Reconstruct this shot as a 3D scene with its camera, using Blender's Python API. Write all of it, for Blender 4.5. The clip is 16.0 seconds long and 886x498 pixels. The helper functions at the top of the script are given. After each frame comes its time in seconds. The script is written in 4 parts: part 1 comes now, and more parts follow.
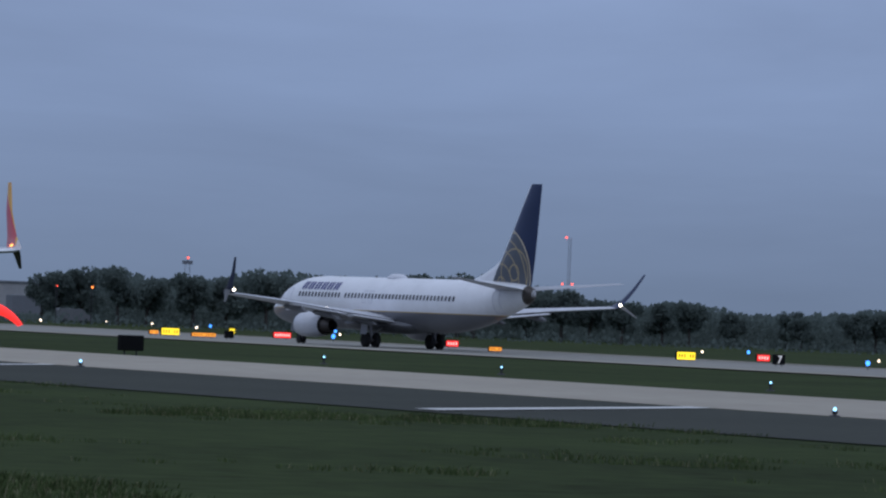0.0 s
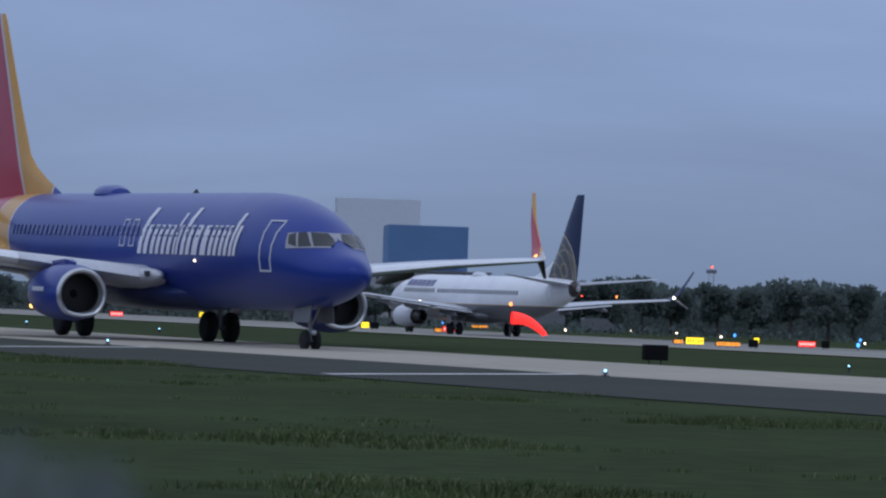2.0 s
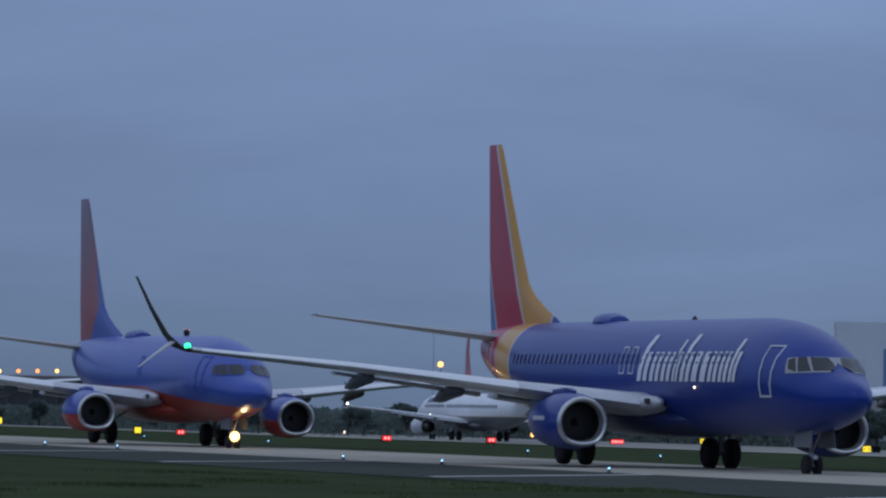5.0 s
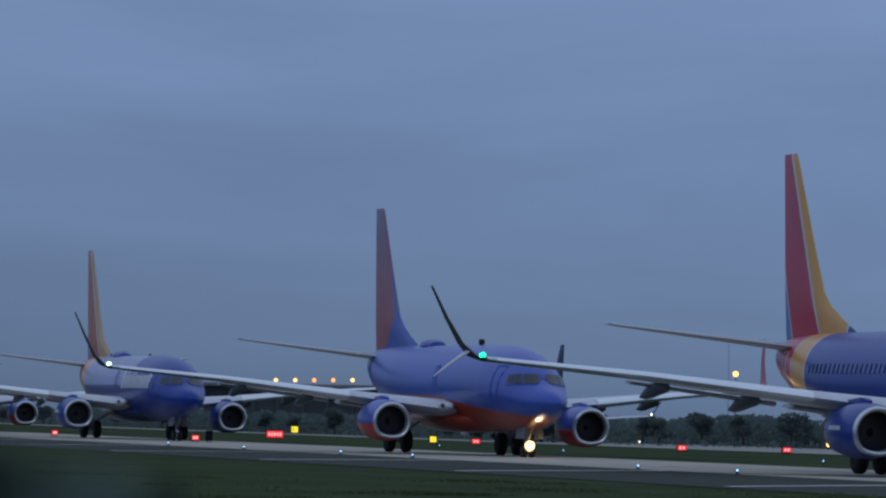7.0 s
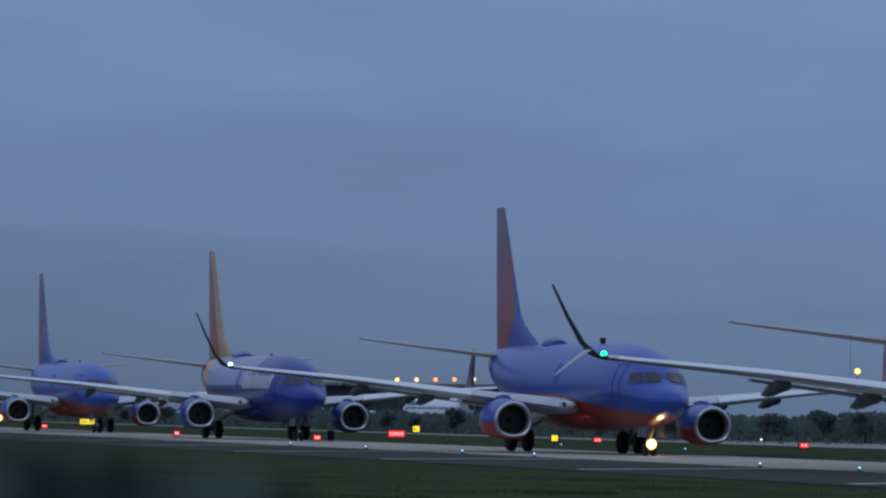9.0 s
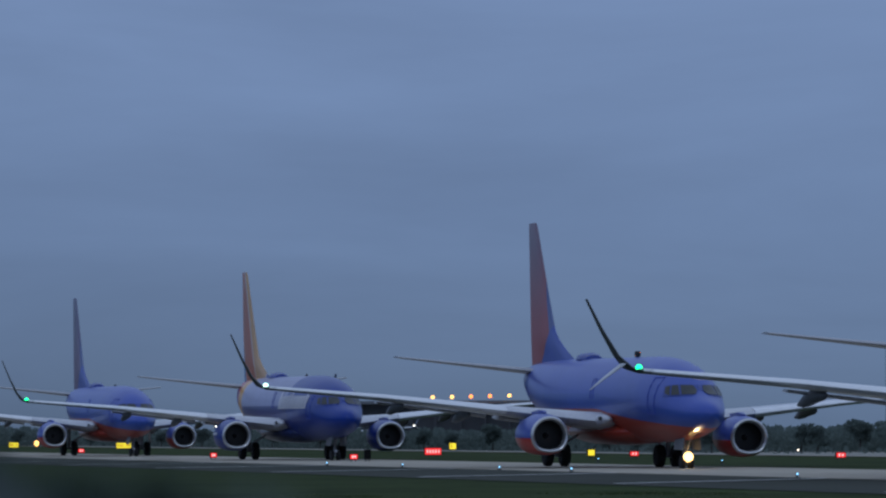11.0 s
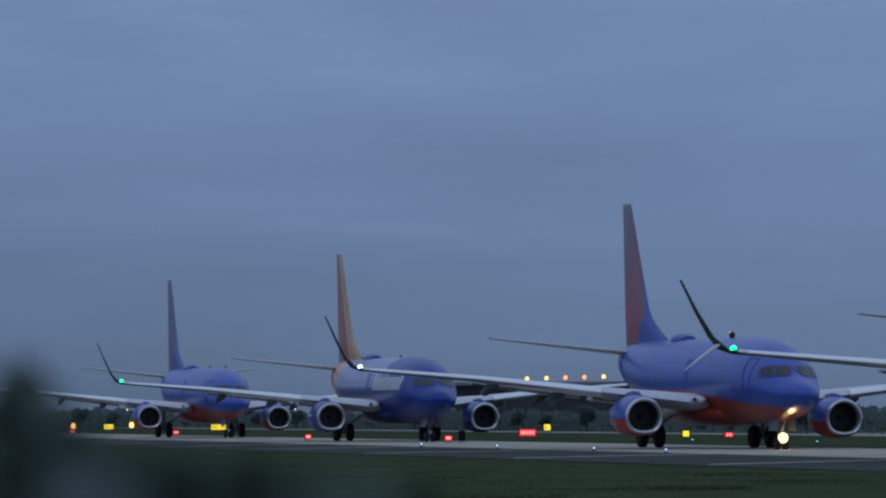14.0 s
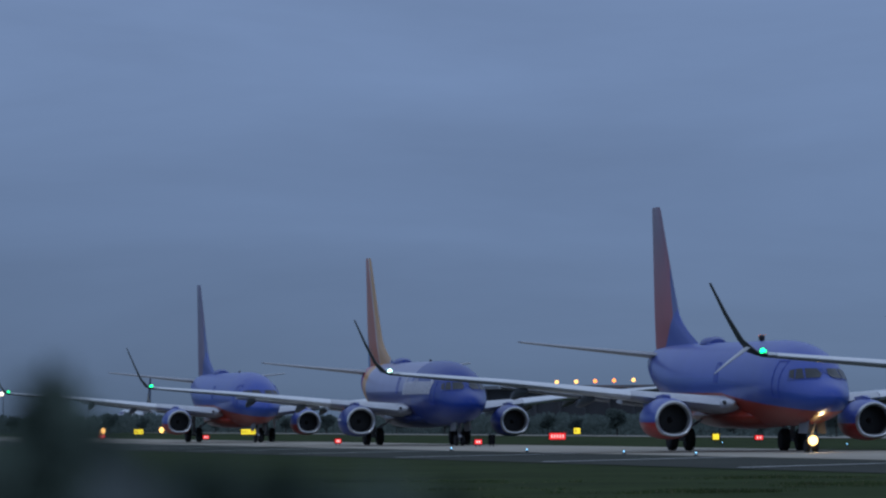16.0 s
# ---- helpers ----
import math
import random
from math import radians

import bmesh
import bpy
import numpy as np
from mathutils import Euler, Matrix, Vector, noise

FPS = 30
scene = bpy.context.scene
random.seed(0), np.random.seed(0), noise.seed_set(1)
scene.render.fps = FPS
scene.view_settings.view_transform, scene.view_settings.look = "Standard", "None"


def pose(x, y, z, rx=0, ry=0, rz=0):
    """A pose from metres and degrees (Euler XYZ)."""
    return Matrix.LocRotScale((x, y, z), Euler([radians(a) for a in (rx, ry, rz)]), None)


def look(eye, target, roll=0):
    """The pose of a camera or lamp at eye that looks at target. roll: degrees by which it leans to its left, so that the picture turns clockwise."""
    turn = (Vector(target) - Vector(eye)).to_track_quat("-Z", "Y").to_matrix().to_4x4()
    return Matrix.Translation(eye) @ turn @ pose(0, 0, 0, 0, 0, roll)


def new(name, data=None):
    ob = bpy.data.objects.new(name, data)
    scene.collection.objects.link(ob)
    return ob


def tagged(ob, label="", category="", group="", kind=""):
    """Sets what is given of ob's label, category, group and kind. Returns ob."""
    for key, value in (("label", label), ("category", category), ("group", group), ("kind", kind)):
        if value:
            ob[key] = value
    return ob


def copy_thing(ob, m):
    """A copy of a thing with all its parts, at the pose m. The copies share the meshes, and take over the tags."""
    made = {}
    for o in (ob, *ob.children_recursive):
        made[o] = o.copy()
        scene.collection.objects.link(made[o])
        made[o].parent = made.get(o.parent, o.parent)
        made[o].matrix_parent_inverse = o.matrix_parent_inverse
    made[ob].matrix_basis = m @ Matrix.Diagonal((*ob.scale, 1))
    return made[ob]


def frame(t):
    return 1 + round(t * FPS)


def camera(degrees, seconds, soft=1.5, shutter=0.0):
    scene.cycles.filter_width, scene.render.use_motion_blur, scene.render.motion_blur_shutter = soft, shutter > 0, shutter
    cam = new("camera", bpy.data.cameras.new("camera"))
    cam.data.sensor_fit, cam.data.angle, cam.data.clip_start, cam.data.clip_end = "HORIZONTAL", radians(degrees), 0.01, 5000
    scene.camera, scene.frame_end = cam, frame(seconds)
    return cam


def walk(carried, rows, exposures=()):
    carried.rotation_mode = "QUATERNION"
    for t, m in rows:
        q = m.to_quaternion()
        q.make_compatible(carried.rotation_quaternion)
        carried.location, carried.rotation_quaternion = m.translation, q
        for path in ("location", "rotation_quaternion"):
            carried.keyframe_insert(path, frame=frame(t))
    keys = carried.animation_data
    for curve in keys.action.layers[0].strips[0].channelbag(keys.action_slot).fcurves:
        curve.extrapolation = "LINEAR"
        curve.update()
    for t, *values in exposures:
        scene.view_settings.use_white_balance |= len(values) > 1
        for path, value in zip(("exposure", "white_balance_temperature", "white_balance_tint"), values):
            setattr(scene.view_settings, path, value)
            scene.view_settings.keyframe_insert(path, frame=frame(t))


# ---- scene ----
# The camera stands on one spot and pans; a long lens.
cam = camera(9.8, 16.0, soft=2.3)
cam.data.dof.use_dof = True
cam.data.dof.focus_distance = 240.0
cam.data.dof.aperture_fstop = 15.0
EYE = 1.846
ROWS = [  # seconds, yaw, pitch, roll
    (0.0, -9.059, 0.676, -2.235),
    (0.5, -7.394, 0.713, -2.131),
    (1.0, -6.029, 0.609, -2.064),
    (1.5, -4.315, 0.624, -2.096),
    (2.0, -3.248, 0.566, -1.990),
    (2.5, -2.016, 0.617, -1.769),
    (3.0, -0.805, 0.904, -1.537),
    (3.5, -0.001, 1.362, -1.377),
    (3.7, 0.384, 1.490, -1.412),
    (5.8, 3.517, 1.912, -1.166),
    (6.0, 3.901, 1.934, -1.296),
    (6.5, 4.815, 1.874, -1.236),
    (7.0, 5.565, 1.863, -1.167),
    (7.5, 6.234, 1.739, -0.895),
    (8.0, 6.413, 1.754, -0.817),
    (8.5, 6.745, 1.737, -0.909),
    (9.0, 6.911, 1.828, -0.894),
    (9.2, 7.042, 1.841, -0.727),
    (11.3, 7.329, 2.067, 0.288),
    (11.5, 7.424, 2.091, 0.267),
    (12.0, 8.049, 1.881, 0.308),
    (12.5, 8.289, 1.795, 0.389),
    (13.0, 8.212, 1.810, 0.378),
    (13.5, 8.134, 1.774, 0.308),
    (14.0, 8.359, 1.813, 0.318),
    (14.5, 8.384, 1.860, 0.418),
    (15.0, 8.434, 1.839, 0.382),
    (15.5, 8.548, 1.814, 0.405),
    (16.0, 8.689, 1.859, 0.521),
]
EXPOSURES = [(0.0, 0.53, 6500, 10), (0.8, 0.58, 6500, 10), (1.5, 0.7, 6500, 10), (2.5, 0.7, 6500, 10), (3.6, 0.45, 6450, 10), (6.0, 0.2, 5950, 6), (16.0, 0.14, 5950, 6)]
walk(cam, [(t, pose(0, 0, EYE, 90 + pitch, roll, yaw)) for t, yaw, pitch, roll in ROWS], EXPOSURES)

# ---- sky and light: overcast dusk ----
world = bpy.data.worlds.new("dusk_sky")
scene.world = world
world.use_nodes = True
wn, wl = world.node_tree.nodes, world.node_tree.links
bg = wn["Background"]


def wnode(kind, **values):
    n = wn.new(kind)
    for k, v in values.items():
        n.inputs[k].default_value = v
    return n


coord = wn.new("ShaderNodeTexCoord")
squash = wn.new("ShaderNodeMapping")
squash.inputs["Scale"].default_value = (5, 5, 26)
cloud = wnode("ShaderNodeTexNoise", Scale=1.3, Detail=6.0, Roughness=0.55, Distortion=0.4)
sep = wn.new("ShaderNodeSeparateXYZ")
grad = wn.new("ShaderNodeValToRGB")
grad.color_ramp.elements[0].position, grad.color_ramp.elements[0].color = 0.0, (0.112, 0.152, 0.232, 1)
grad.color_ramp.elements[1].position, grad.color_ramp.elements[1].color = 0.12, (0.192, 0.255, 0.415, 1)
e = grad.color_ramp.elements.new(0.04)
e.color = (0.150, 0.205, 0.330, 1)
e = grad.color_ramp.elements.new(0.5)
e.color = (0.34, 0.40, 0.54, 1)
tone = wn.new("ShaderNodeMapRange")
tone.inputs["From Min"].default_value, tone.inputs["From Max"].default_value = 0.25, 0.75
tone.inputs["To Min"].default_value, tone.inputs["To Max"].default_value = 0.87, 1.13
mul = wn.new("ShaderNodeVectorMath")
mul.operation = "SCALE"
wl.new(coord.outputs["Generated"], squash.inputs["Vector"])
wl.new(squash.outputs["Vector"], cloud.inputs["Vector"])
wl.new(coord.outputs["Generated"], sep.inputs["Vector"])
wl.new(sep.outputs["Z"], grad.inputs["Fac"])
wl.new(cloud.outputs["Fac"], tone.inputs["Value"])
wl.new(grad.outputs["Color"], mul.inputs[0])
wl.new(tone.outputs["Result"], mul.inputs["Scale"])
# a darker bank of cloud low down towards the west
bank, low, veil = wn.new("ShaderNodeMapRange"), wn.new("ShaderNodeMapRange"), wn.new("ShaderNodeMath")
for node, a, b, c, d in ((bank, -0.24, 0.0, 0.20, 0.0), (low, 0.03, 0.062, 1.0, 0.0)):
    node.inputs["From Min"].default_value, node.inputs["From Max"].default_value = a, b
    node.inputs["To Min"].default_value, node.inputs["To Max"].default_value = c, d
veil.operation = "MULTIPLY_ADD"
flip, dim = wn.new("ShaderNodeMath"), wn.new("ShaderNodeVectorMath")
flip.operation, dim.operation = "SUBTRACT", "SCALE"
flip.inputs[0].default_value = 1.0
veil.inputs[2].default_value = 0.0
wl.new(sep.outputs["X"], bank.inputs["Value"])
wl.new(sep.outputs["Z"], low.inputs["Value"])
wl.new(bank.outputs["Result"], veil.inputs[0])
wl.new(low.outputs["Result"], veil.inputs[1])
wl.new(veil.outputs[0], flip.inputs[1])
wl.new(mul.outputs["Vector"], dim.inputs[0])
wl.new(flip.outputs[0], dim.inputs["Scale"])
wl.new(dim.outputs["Vector"], bg.inputs["Color"])
bg.inputs["Strength"].default_value = 1.0
sun = new("sun", bpy.data.lights.new("sun", "SUN"))
sun.data.energy, sun.data.angle, sun.data.color = 0.12, radians(30), (0.9, 0.95, 1.0)
sun.matrix_world = look((0, -30, 60), (10, 20, 0))


# ---- materials ----
def material(name, color=(0.5, 0.5, 0.5), rough=0.6, metal=0.0, vary=0.12, scale=2.0, fine=40.0, bump=0.0, coat=0.0, spec=0.5, glow=None, power=0.0):
    m = bpy.data.materials.new(name)
    m.use_nodes = True
    nodes, links = m.node_tree.nodes, m.node_tree.links
    b = nodes["Principled BSDF"]
    b.inputs["Roughness"].default_value, b.inputs["Metallic"].default_value = rough, metal
    b.inputs["Coat Weight"].default_value, b.inputs["Specular IOR Level"].default_value = coat, spec
    b.inputs["Coat Roughness"].default_value = 0.11
    b.inputs["Base Color"].default_value = (*color, 1)
    if glow:
        b.inputs["Emission Color"].default_value, b.inputs["Emission Strength"].default_value = (*glow, 1), power
        return m
    tc = nodes.new("ShaderNodeTexCoord")
    big, small = nodes.new("ShaderNodeTexNoise"), nodes.new("ShaderNodeTexNoise")
    big.inputs["Scale"].default_value, small.inputs["Scale"].default_value = scale, fine
    big.inputs["Detail"].default_value = small.inputs["Detail"].default_value = 4
    add = nodes.new("ShaderNodeMath")
    add.operation = "ADD"
    rng = nodes.new("ShaderNodeMapRange")
    rng.inputs["From Min"].default_value, rng.inputs["From Max"].default_value = 0.6, 1.4
    rng.inputs["To Min"].default_value, rng.inputs["To Max"].default_value = 1 - vary, 1 + vary
    sc = nodes.new("ShaderNodeVectorMath")
    sc.operation, sc.name = "SCALE", "tint"
    sc.inputs[0].default_value = color
    links.new(tc.outputs["Object"], big.inputs["Vector"])
    links.new(tc.outputs["Object"], small.inputs["Vector"])
    links.new(big.outputs["Fac"], add.inputs[0])
    links.new(small.outputs["Fac"], add.inputs[1])
    links.new(add.outputs["Value"], rng.inputs["Value"])
    links.new(rng.outputs["Result"], sc.inputs["Scale"])
    links.new(sc.outputs["Vector"], b.inputs["Base Color"])
    if bump:
        bp = nodes.new("ShaderNodeBump")
        bp.inputs["Strength"].default_value, bp.inputs["Distance"].default_value = bump, 0.05
        links.new(small.outputs["Fac"], bp.inputs["Height"])
        links.new(bp.outputs["Normal"], b.inputs["Normal"])
    return m


def light(name, color, power):
    return material(name, color, glow=color, power=power)


def expression(m):
    """Small helpers on a material's nodes: object coordinates and arithmetic."""
    nodes, links = m.node_tree.nodes, m.node_tree.links
    tc, sp = nodes.new("ShaderNodeTexCoord"), nodes.new("ShaderNodeSeparateXYZ")
    links.new(tc.outputs["Object"], sp.inputs[0])

    def put(socket, v):
        if isinstance(v, (int, float)):
            socket.default_value = v
        else:
            links.new(v, socket)

    def op(kind, a, b=0.0, c=None):
        n = nodes.new("ShaderNodeMath")
        n.operation = kind
        put(n.inputs[0], a), put(n.inputs[1], b)
        if c is not None:
            put(n.inputs[2], c)
        return n.outputs[0]

    def mix(fac, a, b):
        n = nodes.new("ShaderNodeMix")
        n.data_type = "RGBA"
        put(n.inputs["Factor"], fac)
        for sock, v in ((n.inputs[6], a), (n.inputs[7], b)):
            if isinstance(v, tuple):
                sock.default_value = (*v, 1)
            else:
                links.new(v, sock)
        return n.outputs[2]

    def paint(colour):
        links.new(colour, nodes["tint"].inputs[0])
    return sp.outputs[0], sp.outputs[1], sp.outputs[2], op, mix, paint


BLUE, YELLOW, RED, SKYBLUE, SILVER = (0.010, 0.034, 0.240), (0.62, 0.31, 0.04), (0.46, 0.02, 0.045), (0.09, 0.2, 0.42), (0.55, 0.50, 0.50)
ORANGE, CANYON, NAVY, WHITE = (0.30, 0.034, 0.018), (0.060, 0.096, 0.39), (0.007, 0.020, 0.075), (0.78, 0.79, 0.82)
SHINE = dict(rough=0.34, vary=0.10, scale=0.6, fine=9.0, coat=0.17, spec=0.40)


def make_livery(kind, ref, cut, part_name, cool=False):
    """cut: metres by which this version is shorter than the longest."""
    m = material(f"{'cool_' if cool else ''}{kind}_paint_{part_name}", BLUE, **SHINE)
    if kind != "white":  # gloss tinted blue by hand, so that reflections stay saturated
        m.node_tree.nodes["Principled BSDF"].inputs["Specular Tint"].default_value = (0.55, 0.66, 1.0, 1)
    x, y, z, op, mix, paint = expression(m)
    aft = op("SUBTRACT", ref + cut, x)  # as on the longest version
    if kind == "heart":
        if part_name == "fuselage":
            w = op("MULTIPLY_ADD", op("POWER", op("ABSOLUTE", op("SUBTRACT", z, 5.2)), 2.0), 0.10, aft)
            front = mix(op("GREATER_THAN", aft, 9.5 + 6.3), BLUE, mix(op("LESS_THAN", z, 3.45), (0.27, 0.28, 0.44), (0.06, 0.065, 0.20))) if cut else mix(0.0, BLUE, BLUE)
            c = mix(op("GREATER_THAN", w, 30.9), front, SILVER)
            c = mix(op("GREATER_THAN", w, 31.05), c, YELLOW)
            c = mix(op("GREATER_THAN", w, 33.3), c, SILVER)
            c = mix(op("GREATER_THAN", w, 33.42), c, RED)
        else:  # fin: stripes run along the leading edge
            w = op("MULTIPLY_ADD", op("SUBTRACT", 12.55, z), 0.57, op("SUBTRACT", aft, 37.65))
            # farther, shorter version: stripes dulled and browned, distance haze put into the paint
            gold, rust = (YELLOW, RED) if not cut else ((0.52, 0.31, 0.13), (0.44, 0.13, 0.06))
            c = mix(op("GREATER_THAN", w, -0.24), gold, SILVER)
            c = mix(op("GREATER_THAN", w, 0.0), c, rust)
            rear = op("MULTIPLY_ADD", op("SUBTRACT", 7.6, z), 0.43, op("SUBTRACT", aft, 38.05))
            c = mix(op("GREATER_THAN", rear, -0.13), c, SILVER)
            c = mix(op("GREATER_THAN", rear, 0.0), c, SKYBLUE)
            c = mix(op("LESS_THAN", aft, 30.4), c, SILVER)
            c = mix(op("LESS_THAN", aft, 30.25), c, BLUE)
    elif kind == "canyon":
        if part_name == "fuselage":
            line = op("MULTIPLY_ADD", op("SUBTRACT", aft, 5.84), 0.09, 1.78)
            line = op("ADD", line, op("MULTIPLY", op("SINE", op("MULTIPLY", aft, 0.28)), 0.12))
            line = op("MINIMUM", line, 2.85)
            low = op("LESS_THAN", z, line)
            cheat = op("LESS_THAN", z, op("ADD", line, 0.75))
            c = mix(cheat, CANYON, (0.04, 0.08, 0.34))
            c = mix(low, c, ORANGE)
        else:
            w = op("MULTIPLY_ADD", op("SUBTRACT", 12.55, z), 0.62, op("SUBTRACT", aft, 36.1))
            lim = op("MULTIPLY_ADD", op("SUBTRACT", 12.55, z), 0.20, 0.25)
            rear = mix(op("MULTIPLY_ADD", z, -0.25, 2.85), *(((0.13, 0.12, 0.20), (0.17, 0.11, 0.19)) if cool else ((0.20, 0.13, 0.17), (0.34, 0.08, 0.085))))
            c = mix(op("GREATER_THAN", w, lim), (0.10, 0.13, 0.30), rear)
            c = mix(op("LESS_THAN", z, op("MULTIPLY_ADD", op("SUBTRACT", aft, 33.2), -0.9, 7.4)), c, CANYON)
    else:
        if part_name == "fuselage":
            c = mix(op("LESS_THAN", z, 2.75), WHITE, (0.15, 0.155, 0.175))
            c = mix(op("LESS_THAN", op("ABSOLUTE", op("SUBTRACT", z, 2.78)), 0.03), c, (0.5, 0.35, 0.1))
        else:
            r = op("SQRT", op("ADD", op("POWER", op("SUBTRACT", aft, 35.4), 2.0), op("POWER", op("SUBTRACT", z, 6.0), 2.0)))
            r2 = op("SQRT", op("ADD", op("POWER", op("SUBTRACT", aft, 33.6), 2.0), op("POWER", op("SUBTRACT", z, 5.2), 2.0)))
            ball = op("LESS_THAN", op("SQRT", op("ADD", op("POWER", op("SUBTRACT", aft, 33.7), 2.0), op("POWER", op("SUBTRACT", z, 5.6), 2.0))), 3.75)
            ring = op("LESS_THAN", op("ABSOLUTE", op("SUBTRACT", op("FRACT", op("MULTIPLY", r2, 1.05)), 0.5)), 0.055)
            mer = op("LESS_THAN", op("ABSOLUTE", op("SUBTRACT", op("FRACT", op("MULTIPLY", r, 0.85)), 0.5)), 0.05)
            edge = op("LESS_THAN", op("ABSOLUTE", op("SUBTRACT", op("SQRT", op("ADD", op("POWER", op("SUBTRACT", aft, 33.7), 2.0), op("POWER", op("SUBTRACT", z, 5.6), 2.0))), 3.75)), 0.05)
            c = mix(ball, NAVY, (0.085, 0.095, 0.115))
            c = mix(op("MULTIPLY", ball, op("MAXIMUM", ring, mer)), c, (0.36, 0.29, 0.17))
            c = mix(edge, c, (0.62, 0.52, 0.36))
            c = mix(op("LESS_THAN", op("MULTIPLY_ADD", op("SUBTRACT", z, 5.2), 0.66, 32.4), aft), WHITE, c)
    paint(c)
    return m


M_WING = material("grey_wing_skin", (0.52, 0.53, 0.57), rough=0.35, vary=0.12, scale=0.8, fine=6)
# darker than the wing skin: the undersides' dark look is put into the grey
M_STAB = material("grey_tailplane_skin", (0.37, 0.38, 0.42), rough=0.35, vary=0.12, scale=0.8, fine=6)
M_SLAT = material("bright_slat", (0.80, 0.81, 0.84), rough=0.25, metal=0.35, vary=0.06)
M_DARKWING = material("dark_flap_fairing", (0.16, 0.165, 0.18), rough=0.5)
M_CHROME = material("polished_engine_lip", (0.55, 0.56, 0.58), rough=0.28, metal=0.7, vary=0.05)
# intake and fan near black: shade inside the duct is put into the colour
M_DARK = material("dark_intake", (0.012, 0.012, 0.014), rough=0.6)
M_FAN = material("shaded_fan", (0.012, 0.012, 0.014), rough=0.6)
M_TYRE = material("tyre_rubber", (0.012, 0.012, 0.013), rough=0.85, bump=0.1)
M_STRUT = material("gear_strut", (0.3, 0.3, 0.32), rough=0.4, metal=0.3)
M_HUB = material("wheel_hub", (0.16, 0.16, 0.17), rough=0.45, metal=0.5)
M_GLASS = material("cockpit_glass", (0.03, 0.033, 0.036), rough=0.28, vary=0.02, spec=0.4)
M_PANE = material("cabin_pane", (0.05, 0.055, 0.07), rough=0.15)
M_BLUEPANE = material("blue_tinted_pane", (0.045, 0.062, 0.20), **SHINE)
M_WINDOWFRAME = material("window_frame_metal", (0.33, 0.33, 0.37), rough=0.4)
M_SEAM = material("door_seam", (0.046, 0.079, 0.39), rough=0.5)
M_TRIM = material("white_trim", (0.62, 0.63, 0.68), rough=0.4)
M_TITLE = material("white_title", (0.72, 0.72, 0.78), rough=0.4, vary=0.05)
M_TITLE_BLUE = material("navy_title", (0.05, 0.06, 0.22), rough=0.4)
M_RADOME = material("blue_radome", (0.022, 0.05, 0.27), **SHINE)
M_BLACK = material("black_paint", (0.015, 0.015, 0.017), rough=0.6)
M_EXHAUST = material("exhaust_metal", (0.09, 0.08, 0.075), rough=0.45, metal=0.8)
L_WHITE, L_GREEN, L_RED = light("white_lamp", (1, 0.9, 0.75), 4), light("green_lamp", (0.05, 1.0, 0.27), 3.2), light("red_lamp", (1.0, 0.10, 0.06), 1.8)
L_AMBER, L_BLUE, L_TAXI = light("amber_lamp", (1.0, 0.50, 0.12), 2.4), light("blue_lamp", (0.06, 0.30, 1.0), 1.7), light("taxi_lamp", (1.0, 0.60, 0.20), 3.6)
L_PALEGREEN = light("pale_green_lamp", (0.62, 1.0, 0.78), 3.4)
L_WARM, L_ORANGE = light("warm_lamp", (1.0, 0.82, 0.62), 2.2), light("orange_lamp", (1.0, 0.26, 0.05), 2.2)
L_FLASH = light("flashing_red_lamp", (1.0, 0.16, 0.03), 9)
S_SOCK, S_DIGIT = light("lit_red_fabric", (1.0, 0.035, 0.03), 0.7), light("lit_digit", (0.7, 0.7, 0.72), 0.4)
L_CYAN = light("pale_blue_lamp", (0.30, 0.66, 1.0), 1.9)
S_YELLOW, S_RED, S_ORANGE = light("lit_yellow_panel", (1.0, 0.72, 0.03), 0.9), light("lit_red_panel", (1.0, 0.03, 0.03), 0.75), light("lit_orange_panel", (1.0, 0.35, 0.04), 0.7)
S_INK, S_PALE = material("sign_ink", (0.08, 0.06, 0.02), rough=0.6), light("lit_pale_mark", (1.0, 0.55, 0.5), 0.9)


# ---- mesh helpers ----
def part(name, bm, mat, parent, label=""):
    me = bpy.data.meshes.new(name)
    bm.to_mesh(me)
    bm.free()
    me.materials.append(mat)
    ob = new(name, me)
    ob.parent = parent
    if label:
        ob["label"] = label
    return ob


def smooth(ob, angle=40):
    for p in ob.data.polygons:
        p.use_smooth = True
    ob.data.set_sharp_from_angle(angle=radians(angle))
    return ob


def root(name, label, category, group="", kind=""):
    ob = new(name)
    ob.empty_display_size = 0.5
    return tagged(ob, label, category, group, kind)


def loft(sections, closed=True, caps=True):
    """A skin through rings of equally many points."""
    bm = bmesh.new()
    rings = [[bm.verts.new(p) for p in s] for s in sections]
    n = len(rings[0])
    for a, b in zip(rings, rings[1:]):
        for i in range(n if closed else n - 1):
            j = (i + 1) % n
            bm.faces.new((a[i], a[j], b[j], b[i]))
    if caps:
        bm.faces.new(rings[0][::-1])
        bm.faces.new(rings[-1])
    bmesh.ops.recalc_face_normals(bm, faces=bm.faces)
    return bm


def add_box(bm, size, centre, bevel=0.0, turn=None):
    m = Matrix.Translation(centre) @ (turn or Matrix()) @ Matrix.Diagonal((*size, 1))
    r = bmesh.ops.create_cube(bm, size=1, matrix=m)
    if bevel:
        es = {e for v in r["verts"] for e in v.link_edges}
        bmesh.ops.bevel(bm, geom=list(es), offset=bevel, segments=2, affect="EDGES", profile=0.5)
    return bm


def box(size, centre, bevel=0.0, turn=None):
    return add_box(bmesh.new(), size, centre, bevel, turn)


